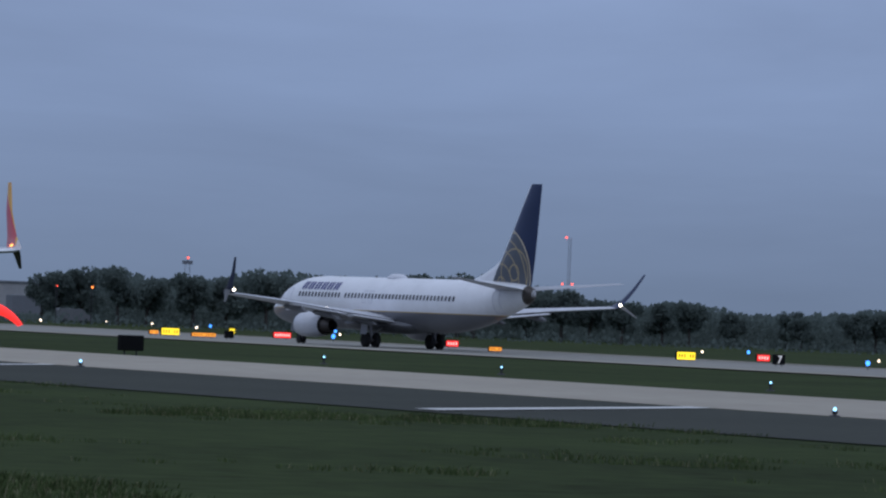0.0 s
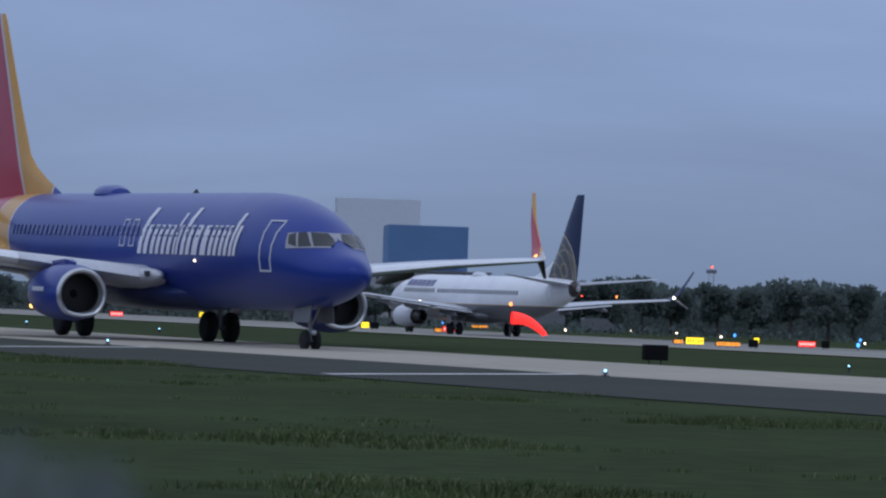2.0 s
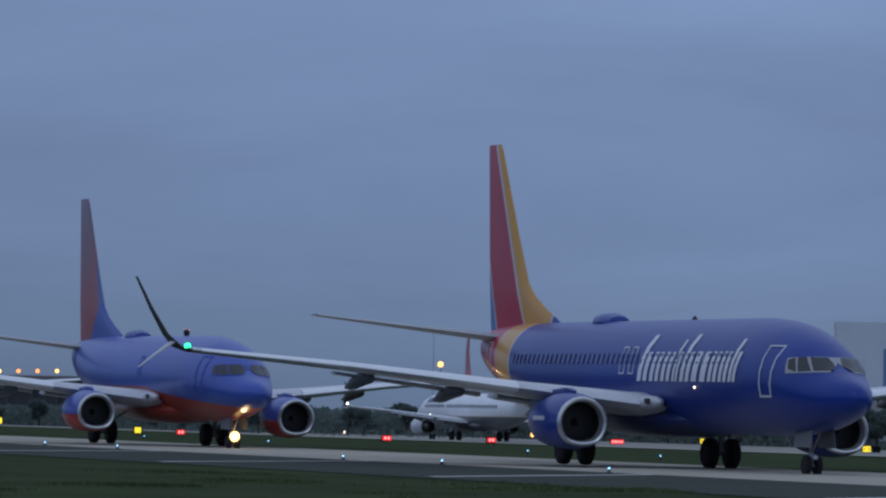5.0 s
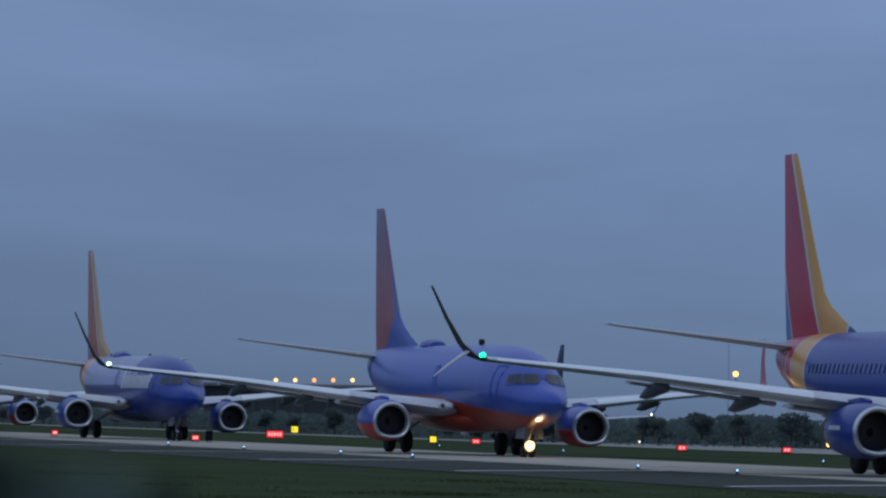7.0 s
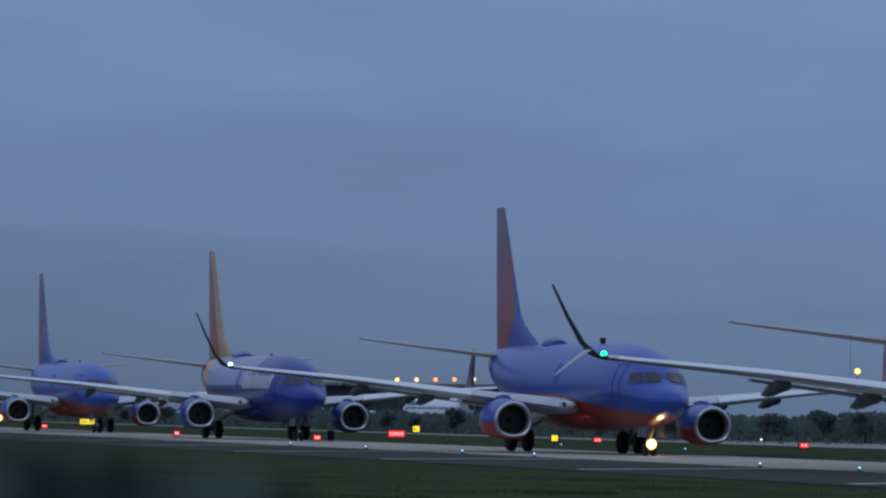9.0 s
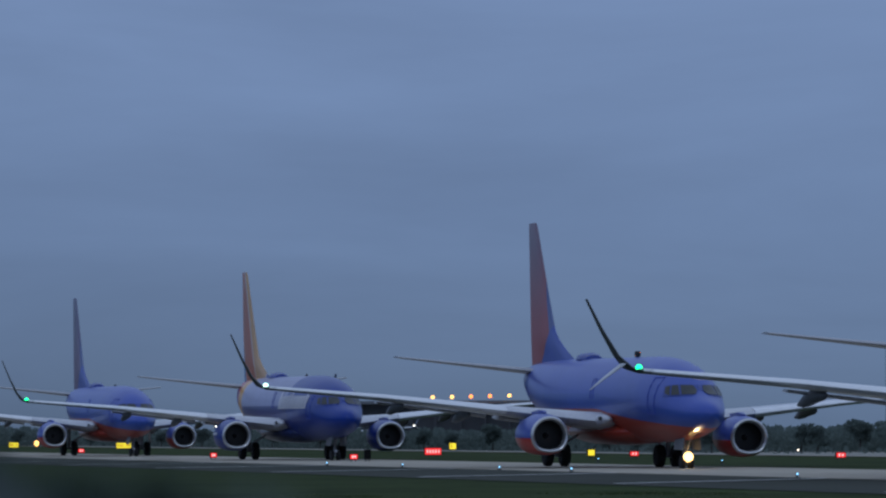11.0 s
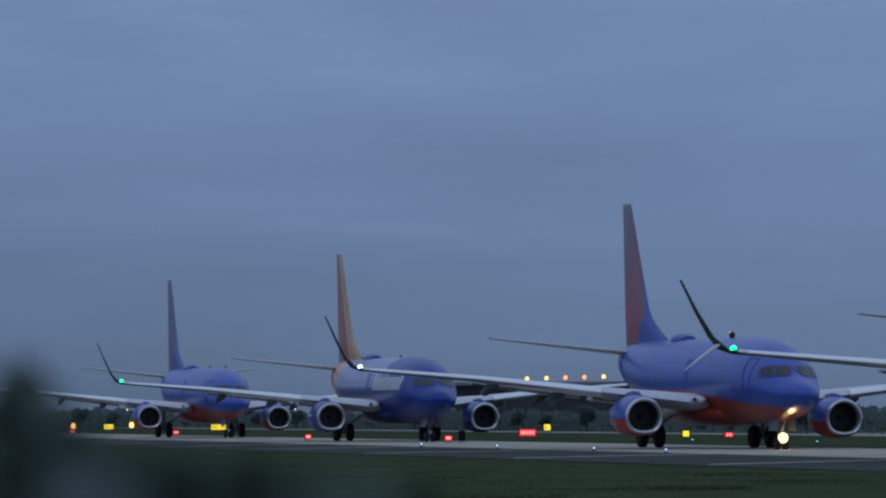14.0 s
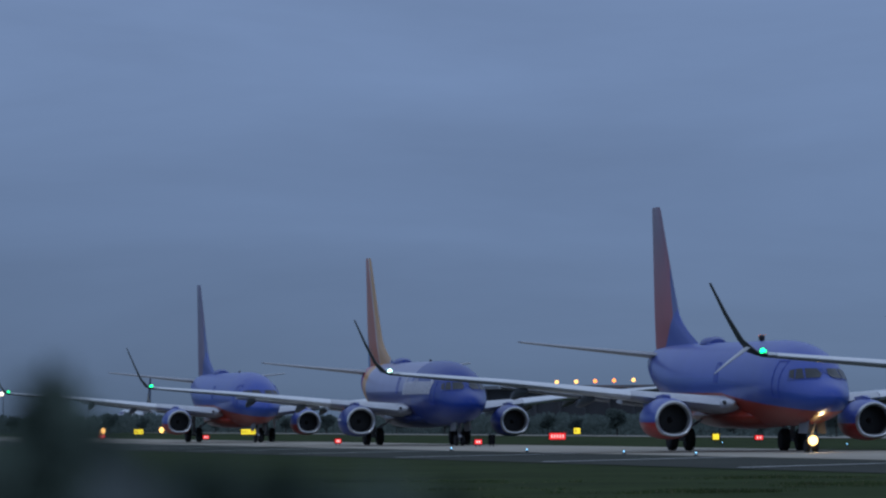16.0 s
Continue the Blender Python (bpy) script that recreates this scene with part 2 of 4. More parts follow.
def add_rod(bm, a, b, r1, r2=None, seg=10):
    a, b = Vector(a), Vector(b)
    q = (b - a).to_track_quat("Z", "Y").to_matrix().to_4x4()
    bmesh.ops.create_cone(bm, cap_ends=True, segments=seg, radius1=r1, radius2=r1 if r2 is None else r2, depth=(b - a).length, matrix=Matrix.Translation((a + b) / 2) @ q)
    return bm


def rod(a, b, r1, r2=None, seg=10):
    return add_rod(bmesh.new(), a, b, r1, r2, seg)


def ball(centre, r, sub=2, stretch=(1, 1, 1)):
    bm = bmesh.new()
    bmesh.ops.create_icosphere(bm, subdivisions=sub, radius=r, matrix=Matrix.Translation(centre) @ Matrix.Diagonal((*stretch, 1)))
    return bm


def wheel(centre, r, w):
    """A tyre's rounded profile turned about the axle."""
    prof = [(-w / 2, r * 0.55), (-w / 2, r * 0.82), (-w * 0.38, r * 0.96), (-w * 0.18, r), (w * 0.18, r), (w * 0.38, r * 0.96), (w / 2, r * 0.82), (w / 2, r * 0.55)]
    rings = []
    for y, q in prof:
        rings.append([(centre[0] + q * math.cos(a), centre[1] + y, centre[2] + q * math.sin(a)) for a in (i * math.tau / 28 for i in range(28))])
    return loft(rings)


# ---- the airliner ----
NOSE = [(0, 2.64, 0.03, 0.03), (0.12, 2.64, 0.30, 0.27), (0.45, 2.63, 0.58, 0.50), (1.0, 2.63, 0.88, 0.70), (1.7, 2.68, 1.15, 0.92), (2.4, 2.81, 1.36, 1.20),
        (3.1, 2.96, 1.53, 1.47), (4.0, 3.10, 1.68, 1.70), (5.2, 3.23, 1.81, 1.89), (6.6, 3.30, 1.88, 2.00), (8.2, 3.33, 1.88, 2.04)]
TAIL = [(25.5, 3.33, 1.88, 2.04), (28.0, 3.40, 1.85, 1.97), (30.5, 3.58, 1.68, 1.78), (33.0, 3.86, 1.38, 1.47), (35.0, 4.10, 1.06, 1.16), (36.6, 4.30, 0.74, 0.86), (37.6, 4.42, 0.45, 0.56), (38.0, 4.48, 0.22, 0.30)]


class Body:
    """The fuselage's skin; fore and rear: the metres taken out before and behind the wing."""

    def __init__(self, fore, rear):
        self.fore, self.cut = fore, fore + rear
        self.ref = 19.6 - fore
        self.st = [s for s in NOSE] + [(s[0] - self.cut, *s[1:]) for s in TAIL]

    def section(self, aft):
        xs = [s[0] for s in self.st]
        out = []
        for k in (1, 2, 3):
            ys = [s[k] for s in self.st]
            i = min(max(int(np.searchsorted(xs, aft)) - 1, 0), len(xs) - 2)

            def slope(j):
                if j <= 0 or j >= len(xs) - 1:
                    j2 = min(max(j, 0), len(xs) - 1)
                    a, b = (0, 1) if j2 == 0 else (len(xs) - 2, len(xs) - 1)
                    return (ys[b] - ys[a]) / (xs[b] - xs[a])
                d0, d1 = (ys[j] - ys[j - 1]) / (xs[j] - xs[j - 1]), (ys[j + 1] - ys[j]) / (xs[j + 1] - xs[j])
                return 0.0 if d0 * d1 <= 0 else 2 * d0 * d1 / (d0 + d1)
            h = xs[i + 1] - xs[i]
            u = min(max((aft - xs[i]) / h, 0), 1)
            out.append((1 + 2 * u) * (1 - u) ** 2 * ys[i] + u * (1 - u) ** 2 * h * slope(i) + u * u * (3 - 2 * u) * ys[i + 1] + u * u * (u - 1) * h * slope(i + 1))
        return out

    def at(self, aft, angle, out=0.0):
        """A point of the skin; angle in degrees from the top, plus to the left side."""
        zc, hw, hh = self.section(aft)
        a = radians(angle)
        return Vector((self.ref - aft, (hw + out) * math.sin(a), zc + (hh + out) * math.cos(a)))

    def angle_of(self, aft, z, side):
        zc, hw, hh = self.section(aft)
        return side * math.degrees(math.acos(min(max((z - zc) / hh, -1), 1)))


def skin_patch(body, outline, out=0.015, grid=3):
    """A curved panel on the skin: outline is four corners (aft, z) with the side given by the sign of the third value."""
    (a0, z0, s), (a1, z1, _), (a2, z2, _), (a3, z3, _) = outline
    bm = bmesh.new()
    rows = []
    for i in range(grid + 1):
        u = i / grid
        row = []
        for j in range(grid + 1):
            v = j / grid
            aft = (a0 * (1 - u) + a1 * u) * (1 - v) + (a3 * (1 - u) + a2 * u) * v
            z = (z0 * (1 - u) + z1 * u) * (1 - v) + (z3 * (1 - u) + z2 * u) * v
            row.append(bm.verts.new(body.at(aft, body.angle_of(aft, z, s), out)))
        rows.append(row)
    for i in range(grid):
        for j in range(grid):
            bm.faces.new((rows[i][j], rows[i + 1][j], rows[i + 1][j + 1], rows[i][j + 1]))
    bmesh.ops.recalc_face_normals(bm, faces=bm.faces)
    if sum(f.normal.y * s for f in bm.faces) < 0:
        bmesh.ops.reverse_faces(bm, faces=bm.faces)
    bmesh.ops.solidify(bm, geom=list(bm.faces), thickness=-0.02)
    return bm


def join(target, source):
    me = bpy.data.meshes.new("join")
    source.to_mesh(me)
    source.free()
    target.from_mesh(me)
    bpy.data.meshes.remove(me)
    return target


AIRFOIL = [(1.0, 0.0), (0.75, 0.34), (0.45, 0.55), (0.2, 0.52), (0.06, 0.33), (0.0, 0.0), (0.06, -0.26), (0.2, -0.40), (0.45, -0.42), (0.75, -0.2)]


def foil(ref, le, te, y, z, thick, lean=0.0):
    """An aerofoil ring between leading and trailing edge (metres aft), lying in a plane that leans outward."""
    c, s = math.cos(radians(lean)), math.sin(radians(lean))
    return [(ref - (le + (te - le) * u), y - math.copysign(1, y) * v * thick * s, z + v * thick * c) for u, v in AIRFOIL]


def wing_parts(plane, ref, fore, side, tip, lamp, scimitar):
    k = fore
    wing = loft([foil(ref, 13.9 - k, 20.9 - k, side * 1.5, 2.18, 0.95), foil(ref, 14.5 - k, 20.9 - k, side * 2.6, 2.28, 0.85), foil(ref, 16.0 - k, 20.7 - k, side * 5.9, 2.66, 0.55),
                 foil(ref, 19.0 - k, 22.0 - k, side * 11.7, 3.28, 0.34), foil(ref, 21.6 - k, 23.3 - k, side * 16.9, 3.70, 0.20)])
    smooth(part("wing", wing, M_WING, plane), 50)
    slat = loft([[(ref - (le - 0.06 + w * u), side * y, z + v * t * 1.06) for u, v in ((1.0, 0.46), (0.5, 0.42), (0.15, 0.28), (0.0, 0.0), (0.12, -0.22), (0.5, -0.34), (1.0, -0.4))] for le, y, z, t, w in
                 ((16.2 - k, 6.3, 2.70, 0.54, 0.75), (19.0 - k, 11.7, 3.28, 0.34, 0.5), (21.45 - k, 16.6, 3.67, 0.21, 0.34))])
    smooth(part("slat", slat, M_SLAT, plane, "bare bright leading edge slat"), 50)
    let = loft([foil(ref, 21.6 - k, 23.3 - k, side * 16.9, 3.70, 0.20), foil(ref, 22.05 - k, 23.4 - k, side * 17.18, 3.80, 0.15, 25), foil(ref, 23.05 - k, 23.9 - k, side * 17.42, 4.25, 0.09, 58),
                foil(ref, 24.2 - k, 24.75 - k, side * 17.72, 5.2, 0.06, 74), foil(ref, 25.2 - k, 25.5 - k, side * 18.08, 6.36, 0.05, 74)])
    winglet = smooth(part("winglet", let, tip, plane), 50)
    if scimitar:
        low = loft([foil(ref, 22.5 - k, 23.5 - k, side * 17.25, 4.0, 0.10, -40), foil(ref, 23.3 - k, 23.9 - k, side * 17.75, 3.52, 0.06, -52), foil(ref, 24.1 - k, 24.35 - k, side * 18.2, 3.02, 0.04, -52)])
        smooth(part("lower_winglet", low, M_WING if side < 0 else M_TIPS["dark"], plane), 50)
    part("tip_lamp", ball((ref - (23.75 if lamp is L_WHITE else 21.95 - k if side < 0 else 22.9 - k), side * (17.0 if side < 0 else 17.2), 3.82 if lamp is not L_WHITE else 3.95), 0.12), lamp, plane)
    flap = bmesh.new()
    join(flap, loft([foil(ref, 20.6 - k, 22.0 - k, side * 2.2, 2.02, 0.26), foil(ref, 20.4 - k, 21.8 - k, side * 5.6, 2.38, 0.24)]))
    smooth(part("flap", flap, M_WING, plane))
    smooth(part("flap", loft([foil(ref, 20.6 - k, 21.7 - k, side * 6.2, 2.45, 0.22), foil(ref, 21.8 - k, 22.6 - k, side * 11.4, 3.05, 0.14)]), M_WING, plane))
    for y, aft, z in ((3.9, 20.0, 2.0), (7.5, 20.1, 2.42), (10.6, 21.1, 2.78)):
        ring = []
        for u, r in ((-1.5, 0.03), (-1.1, 0.14), (-0.3, 0.21), (0.6, 0.23), (1.4, 0.17), (2.1, 0.04)):
            drop = -0.16 * max(u, 0)
            ring.append([(ref - (aft - k + u), side * y + r * 0.75 * math.cos(a), z + drop + 0.1 + r * 1.25 * math.sin(a)) for a in (i * math.tau / 12 for i in range(12))])
        smooth(part("flap_track_fairing", loft(ring), M_DARKWING, plane))
    nose_cap = [[(ref - (aft - k), side * y + r * math.cos(a), z + r * 0.75 * math.sin(a)) for a in (i * math.tau / 14 for i in range(14))]
                for aft, y, z, r in ((13.3, 1.98, 2.34, 0.04), (13.45, 1.98, 2.34, 0.2), (14.0, 1.98, 2.32, 0.34), (15.0, 1.95, 2.28, 0.44), (16.6, 1.85, 2.2, 0.48))]
    smooth(part("wing_root_fairing", loft(nose_cap), M_WING, plane))
    part("lamp_cover", box((0.5, 0.05, 0.2), (ref - (13.85 - k), side * 2.29, 2.38), 0.02), M_DARK, plane)


def engine_parts(plane, ref, fore, side, cowl_mat, banner):
    k, y, z = fore, side * 5.0, 1.54
    x0 = ref - (12.95 - k)
    prof = [(0.14, 0.92), (0.5, 1.0), (1.2, 1.06), (2.0, 1.04), (2.9, 0.93), (3.5, 0.8)]

    def ring(d, r, n=36):  # flattened below, as on this type
        out = []
        for i in range(n):
            a = i * math.tau / n
            s = math.sin(a)
            out.append((x0 - d, y + r * 1.02 * math.cos(a), z + r * (s if s > -0.75 else -0.75 + (s + 0.75) * 0.6)))
        return out
    cowl = smooth(part("nacelle", loft([ring(d, r) for d, r in prof], caps=False), cowl_mat, plane))
    smooth(part("intake_lip", loft([ring(0.14, 0.92), ring(0.05, 0.9), ring(0.0, 0.84), ring(0.04, 0.77), ring(0.16, 0.73), ring(0.4, 0.72)], caps=False), M_CHROME, cowl, "bare polished metal intake ring"))
    smooth(part("intake_duct", loft([ring(0.4, 0.72), ring(1.0, 0.75), ring(1.05, 0.02)], caps=False), M_DARK, cowl))
    fan = loft([ring(0.98, 0.73, 24), ring(0.94, 0.45, 24), ring(0.9, 0.2, 24)])
    part("fan", fan, M_FAN, cowl)
    smooth(part("spinner", rod((x0 - 1.0, y, z), (x0 - 0.55, y, z), 0.2, 0.01, 16), M_FAN, cowl))
    smooth(part("exhaust_nozzle", loft([ring(3.3, 0.7), ring(3.9, 0.56), ring(4.5, 0.42), ring(4.4, 0.36), ring(3.6, 0.3)]), M_EXHAUST, cowl))
    pylon = loft([[(x0 - a, y + w, z + h) for w, h in ((-t, h0), (t, h0), (t, b), (-t, b))] for a, t, h0, b in ((0.9, 0.04, 0.98, 1.12), (1.6, 0.16, 0.98, 1.22), (3.2, 0.2, 0.8, 1.1), (5.6, 0.06, 0.5, 1.0))])
    part("pylon", pylon, cowl_mat, plane)
    if banner:
        bm = bmesh.new()
        for i in range(9):
            add_box(bm, (0.09, 0.02, 0.15), (x0 - 1.0 - i * 0.13, y + side * 1.135, z + 0.12), turn=Matrix.Rotation(0.0, 4, "Y"))
        part("cowl_marking", bm, M_TRIM, cowl)


def gear_parts(plane, ref, fore, lit):
    nx = ref - 4.0
    leg = rod((nx, 0, 0.34), (nx - 0.25, 0, 1.9), 0.07)
    add_rod(leg, (nx, -0.24, 0.34), (nx, 0.24, 0.34), 0.05)
    add_rod(leg, (nx, 0, 0.8), (nx + 0.9, 0, 1.7), 0.04)
    part("nose_gear_leg", leg, M_STRUT, plane)
    for s in (-1, 1):
        w = smooth(part("nose_wheel", wheel((nx, s * 0.2, 0.34), 0.34, 0.2), M_TYRE, plane))
        part("hub", rod((nx, s * 0.2 - 0.09, 0.34), (nx, s * 0.2 + 0.09, 0.34), 0.17, seg=16), M_HUB, w)
        part("nose_gear_door", box((1.5, 0.03, 0.62), (nx + 0.2, s * 0.42, 1.25), 0.01, Matrix.Rotation(s * 0.12, 4, "X")), M_DARKWING, plane)
    part("taxi_lamp", ball((nx + 0.3, 0, 0.62), 0.24 if lit else 0.09), L_TAXI if lit else M_TRIM, plane)
    for s in (-1, 1):
        y = s * 2.86
        leg = rod((0, y, 0.56), (0.1, y, 2.3), 0.12)
        add_rod(leg, (0, y - 0.55, 0.56), (0, y + 0.55, 0.56), 0.08)
        add_rod(leg, (0.0, y, 0.9), (0.1, y - s * 1.3, 1.7), 0.07)
        part("main_gear_leg", leg, M_STRUT, plane)
        for d in (-0.43, 0.43):
            w = smooth(part("main_wheel", wheel((0, y + d, 0.565), 0.565, 0.42), M_TYRE, plane))
            part("hub", rod((0, y + d - 0.18, 0.565), (0, y + d + 0.18, 0.565), 0.27, seg=16), M_HUB, w)
        part("main_gear_door", box((0.9, 0.05, 1.1), (0, y + s * 0.62, 1.55), 0.02, Matrix.Rotation(s * 0.1, 4, "X")), M_WING, plane)


def build_airliner(name, kind, label, fore=0.0, rear=0.0, scimitar=True, lit=False, title=True, cool=False):
    plane = root(name, label, "airliner", "airliners on the airfield")
    body = Body(fore, rear)
    ref, cut = body.ref, body.cut
    length = 38.0 - cut
    rings = []
    stations = sorted({0.0, 0.05, 0.12, 0.25, 0.45, 0.7} | {round(1.0 + 0.35 * i, 3) for i in range(int((length - 1.0) / 0.35))} | {length - 0.4, length - 0.15, length})
    for aft in stations:
        rings.append([tuple(body.at(aft, a)) for a in (i * 360 / 48 for i in range(48))])
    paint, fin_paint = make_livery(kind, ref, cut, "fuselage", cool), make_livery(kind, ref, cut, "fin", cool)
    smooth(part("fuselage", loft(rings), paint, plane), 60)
    belly = [[(ref - (aft - fore), hw * math.cos(a), 1.75 + hh * math.sin(a)) for a in (i * math.tau / 24 for i in range(24))] for aft, hw, hh in ((11.6, 0.2, 0.1), (12.6, 1.2, 0.35), (14, 1.75, 0.56), (17, 1.98, 0.66), (20.5, 1.95, 0.64), (22.5, 1.5, 0.45), (24, 0.5, 0.15))]
    smooth(part("belly_fairing", loft(belly), M_BELLY[kind], plane))
    # fin and tailplane
    fin = []
    for z, le, te, t in ((5.0, 28.5, 37.6, 0.2), (5.45, 29.7, 37.75, 0.22), (5.9, 31.1, 37.8, 0.26), (6.4, 32.4, 37.9, 0.30), (6.9, 33.25, 37.98, 0.30), (8.8, 34.62, 38.2, 0.24), (10.7, 35.85, 38.4, 0.18), (12.3, 36.88, 38.57, 0.13), (12.55, 37.12, 38.58, 0.08)):
        fin.append([(ref - (le + (te - le) * u) + cut, v * t * 1.2, z) for u, v in AIRFOIL])
    finob = smooth(part("tail_fin", loft(fin), fin_paint, plane), 50)
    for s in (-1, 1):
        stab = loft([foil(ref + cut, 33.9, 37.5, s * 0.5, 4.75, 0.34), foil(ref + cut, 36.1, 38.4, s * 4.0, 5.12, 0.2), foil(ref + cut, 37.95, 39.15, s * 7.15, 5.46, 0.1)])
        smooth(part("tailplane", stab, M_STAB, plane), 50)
        tip = {"heart": M_TIPS["heart"] if s > 0 else M_TIPS["dark"], "canyon": M_TIPS["maroon"] if s > 0 else M_TIPS["dark"], "white": M_TIPS["navy"]}[kind]
        wing_parts(plane, ref, fore, s, tip, L_WHITE if kind == "white" else ((L_PALEGREEN if lit else L_GREEN) if s < 0 else L_RED_TIP), scimitar)
        engine_parts(plane, ref, fore, s, M_COWLS[kind], kind == "heart")
    if kind == "white":
        tip = loft([[tuple(body.at(aft, a, 0.012)) for a in (i * 15 for i in range(24))] for aft in (length - 0.75, length - 0.4, length - 0.15, length)])
        smooth(part("tail_cone", tip, M_EXHAUST, plane, "dark bare metal exhaust cone"), 60)
    part("tail_lamp", ball((ref - length - 0.02, 0, 4.5), 0.08), M_TRIM, plane)
    gear_parts(plane, ref, fore, lit)
    # flight deck windows, three a side, in a pale frame
    for s in (-1, 1):
        frame_patch = skin_patch(body, [(1.57, 3.47, s), (3.06, 3.40, s), (3.34, 3.93, s), (2.34, 4.0, s)], 0.004, 6)
        surround = part("window_frame", frame_patch, M_WINDOWFRAME if cut == 0 else M_RADOME, plane)
        for corners in (((1.62, 3.53), (2.02, 3.50), (2.62, 3.96), (2.33, 3.95)), ((2.09, 3.50), (2.52, 3.47), (2.93, 3.94), (2.70, 3.96)), ((2.60, 3.47), (3.0, 3.55), (3.22, 3.86), (3.0, 3.93))):
            part("cockpit_window", skin_patch(body, [(*c, s) for c in corners], 0.022, 4), M_GLASS, surround)
    # doors drawn by a pale outline, cabin windows
    pale = M_TRIM if kind == "heart" and fore == 0 else M_SEAM if kind != "white" else M_TRIM
    for s in (-1, 1):
        for a0, z0, wide, high in ((3.85 if s < 0 else 4.4, 2.6, 0.8, 1.75), (34.2 - cut, 2.95, 0.76, 1.65)):
            bm = bmesh.new()
            t = 0.06
            for q in (((a0, z0), (a0 + t, z0), (a0 + t, z0 + high), (a0, z0 + high)), ((a0 + wide - t, z0), (a0 + wide, z0), (a0 + wide, z0 + high), (a0 + wide - t, z0 + high)),
                      ((a0, z0), (a0 + wide, z0), (a0 + wide, z0 + t), (a0, z0 + t)), ((a0, z0 + high - t * 0.7), (a0 + wide, z0 + high - t * 0.7), (a0 + wide, z0 + high), (a0, z0 + high))):
                join(bm, skin_patch(body, [(*c, s) for c in q], 0.012, 4))
            part("door_outline", bm, pale, plane)
        over = (16.4, 17.35) if fore == 0 else (16.6 - fore,)
        for a0 in over:
            bm = bmesh.new()
            t = 0.045
            z0, wide, high = 3.35, 0.52, 0.98
            for q in (((a0, z0), (a0 + t, z0), (a0 + t, z0 + high), (a0, z0 + high)), ((a0 + wide - t, z0), (a0 + wide, z0), (a0 + wide, z0 + high), (a0 + wide - t, z0 + high)),
                      ((a0, z0), (a0 + wide, z0), (a0 + wide, z0 + t), (a0, z0 + t)), ((a0, z0 + high - t), (a0 + wide, z0 + high - t), (a0 + wide, z0 + high), (a0, z0 + high))):
                join(bm, skin_patch(body, [(*c, s) for c in q], 0.012, 2))
            part("exit_outline", bm, pale, plane)
        aft = 6.5 if kind == "white" else 7.0
        while aft < (29.6 if kind == "white" else 30.3) - cut:
            if not cut and not (kind == "white" and 12.7 < aft < 13.6):
                smooth(part("cabin_window", skin_patch(body, [(aft, 3.72, s), (aft + 0.25, 3.72, s), (aft + 0.25, 4.08, s), (aft, 4.08, s)], 0.012, 2), M_PANE if kind == "white" else M_BLUEPANE, plane))
            aft += 0.51
        if title:
            title_marks(plane, body, kind, s, fore)
    # satellite dome, lamps, beacon
    if kind != "none":
        aft0 = (23.95 if kind != "white" else 18.5) - fore
        p = body.at(aft0, 0)
        dome = [[(p.x - a, hw * math.cos(q), p.z - 0.05 + hh * max(math.sin(q), -0.1)) for q in (i * math.tau / 20 for i in range(20))] for a, hw, hh in ((-1.05, 0.05, 0.05), (-0.95, 0.42, 0.24), (-0.45, 0.58, 0.36), (0.4, 0.58, 0.35), (0.95, 0.38, 0.2), (1.25, 0.05, 0.05))]
        smooth(part("satellite_dome", loft(dome), M_RADOME if kind != "white" else M_TRIM, plane))
    if kind == "white":
        # added glowing ball in place of a bright reflection near the wing root
        smooth(part("wing_lamp", ball((ref - 15.6, 4.5, 2.86), 0.13), L_WHITE, plane))
    if kind == "heart" and fore == 0:
        p = body.at(10.4, body.angle_of(10.4, 2.9, -1))
        smooth(part("side_lamp", ball(p, 0.05), L_WARM, plane))
    q = body.at(15.3 - fore, 0)
    beacon = rod((q.x, 0, q.z - 0.05), (q.x, 0, q.z + 0.05), 0.12, 0.10, 14)
    if lit:  # a turning head: a lit pane in a black half shell
        part("beacon", beacon, M_BLACK, plane)
        shell = loft([[(r * math.cos(a), r * math.sin(a), z) for a in (radians(64 + 232 * i / 12) for i in range(13))] for z, r in ((0.0, 0.15), (0.2, 0.15), (0.25, 0.09))])
        head = part("beacon_head", shell, M_BLACK, plane, "black half shell of the turning beacon")
        part("pane", box((0.02, 0.265, 0.23), (0.074, 0, 0.115), 0.005), L_FLASH, head, "glowing red beacon pane")
        head.matrix_local = pose(q.x, 0, q.z + 0.05, 0, 0, 164)
    else:
        add_rod(beacon, (q.x, 0, q.z + 0.05), (q.x, 0, q.z + 0.13), 0.07, 0.045, 12)
        part("beacon", beacon, M_BLACK, plane, "small dark beacon")
    return plane


# Heights and widths of the title's strokes: plain slanted bars, not letters.
HEART_BARS = [(0.0, 0.55, 0.0, 1.35), (0.72, 0.5, 0.0, 0.85), (1.36, 0.5, 0.0, 0.85), (2.0, 0.3, 0.0, 1.2), (2.45, 0.5, 0.0, 1.35), (3.1, 0.75, 0.0, 0.85), (4.0, 0.45, 0.0, 0.85), (4.58, 0.42, 0.0, 0.85), (5.12, 0.36, 0.0, 1.2)]


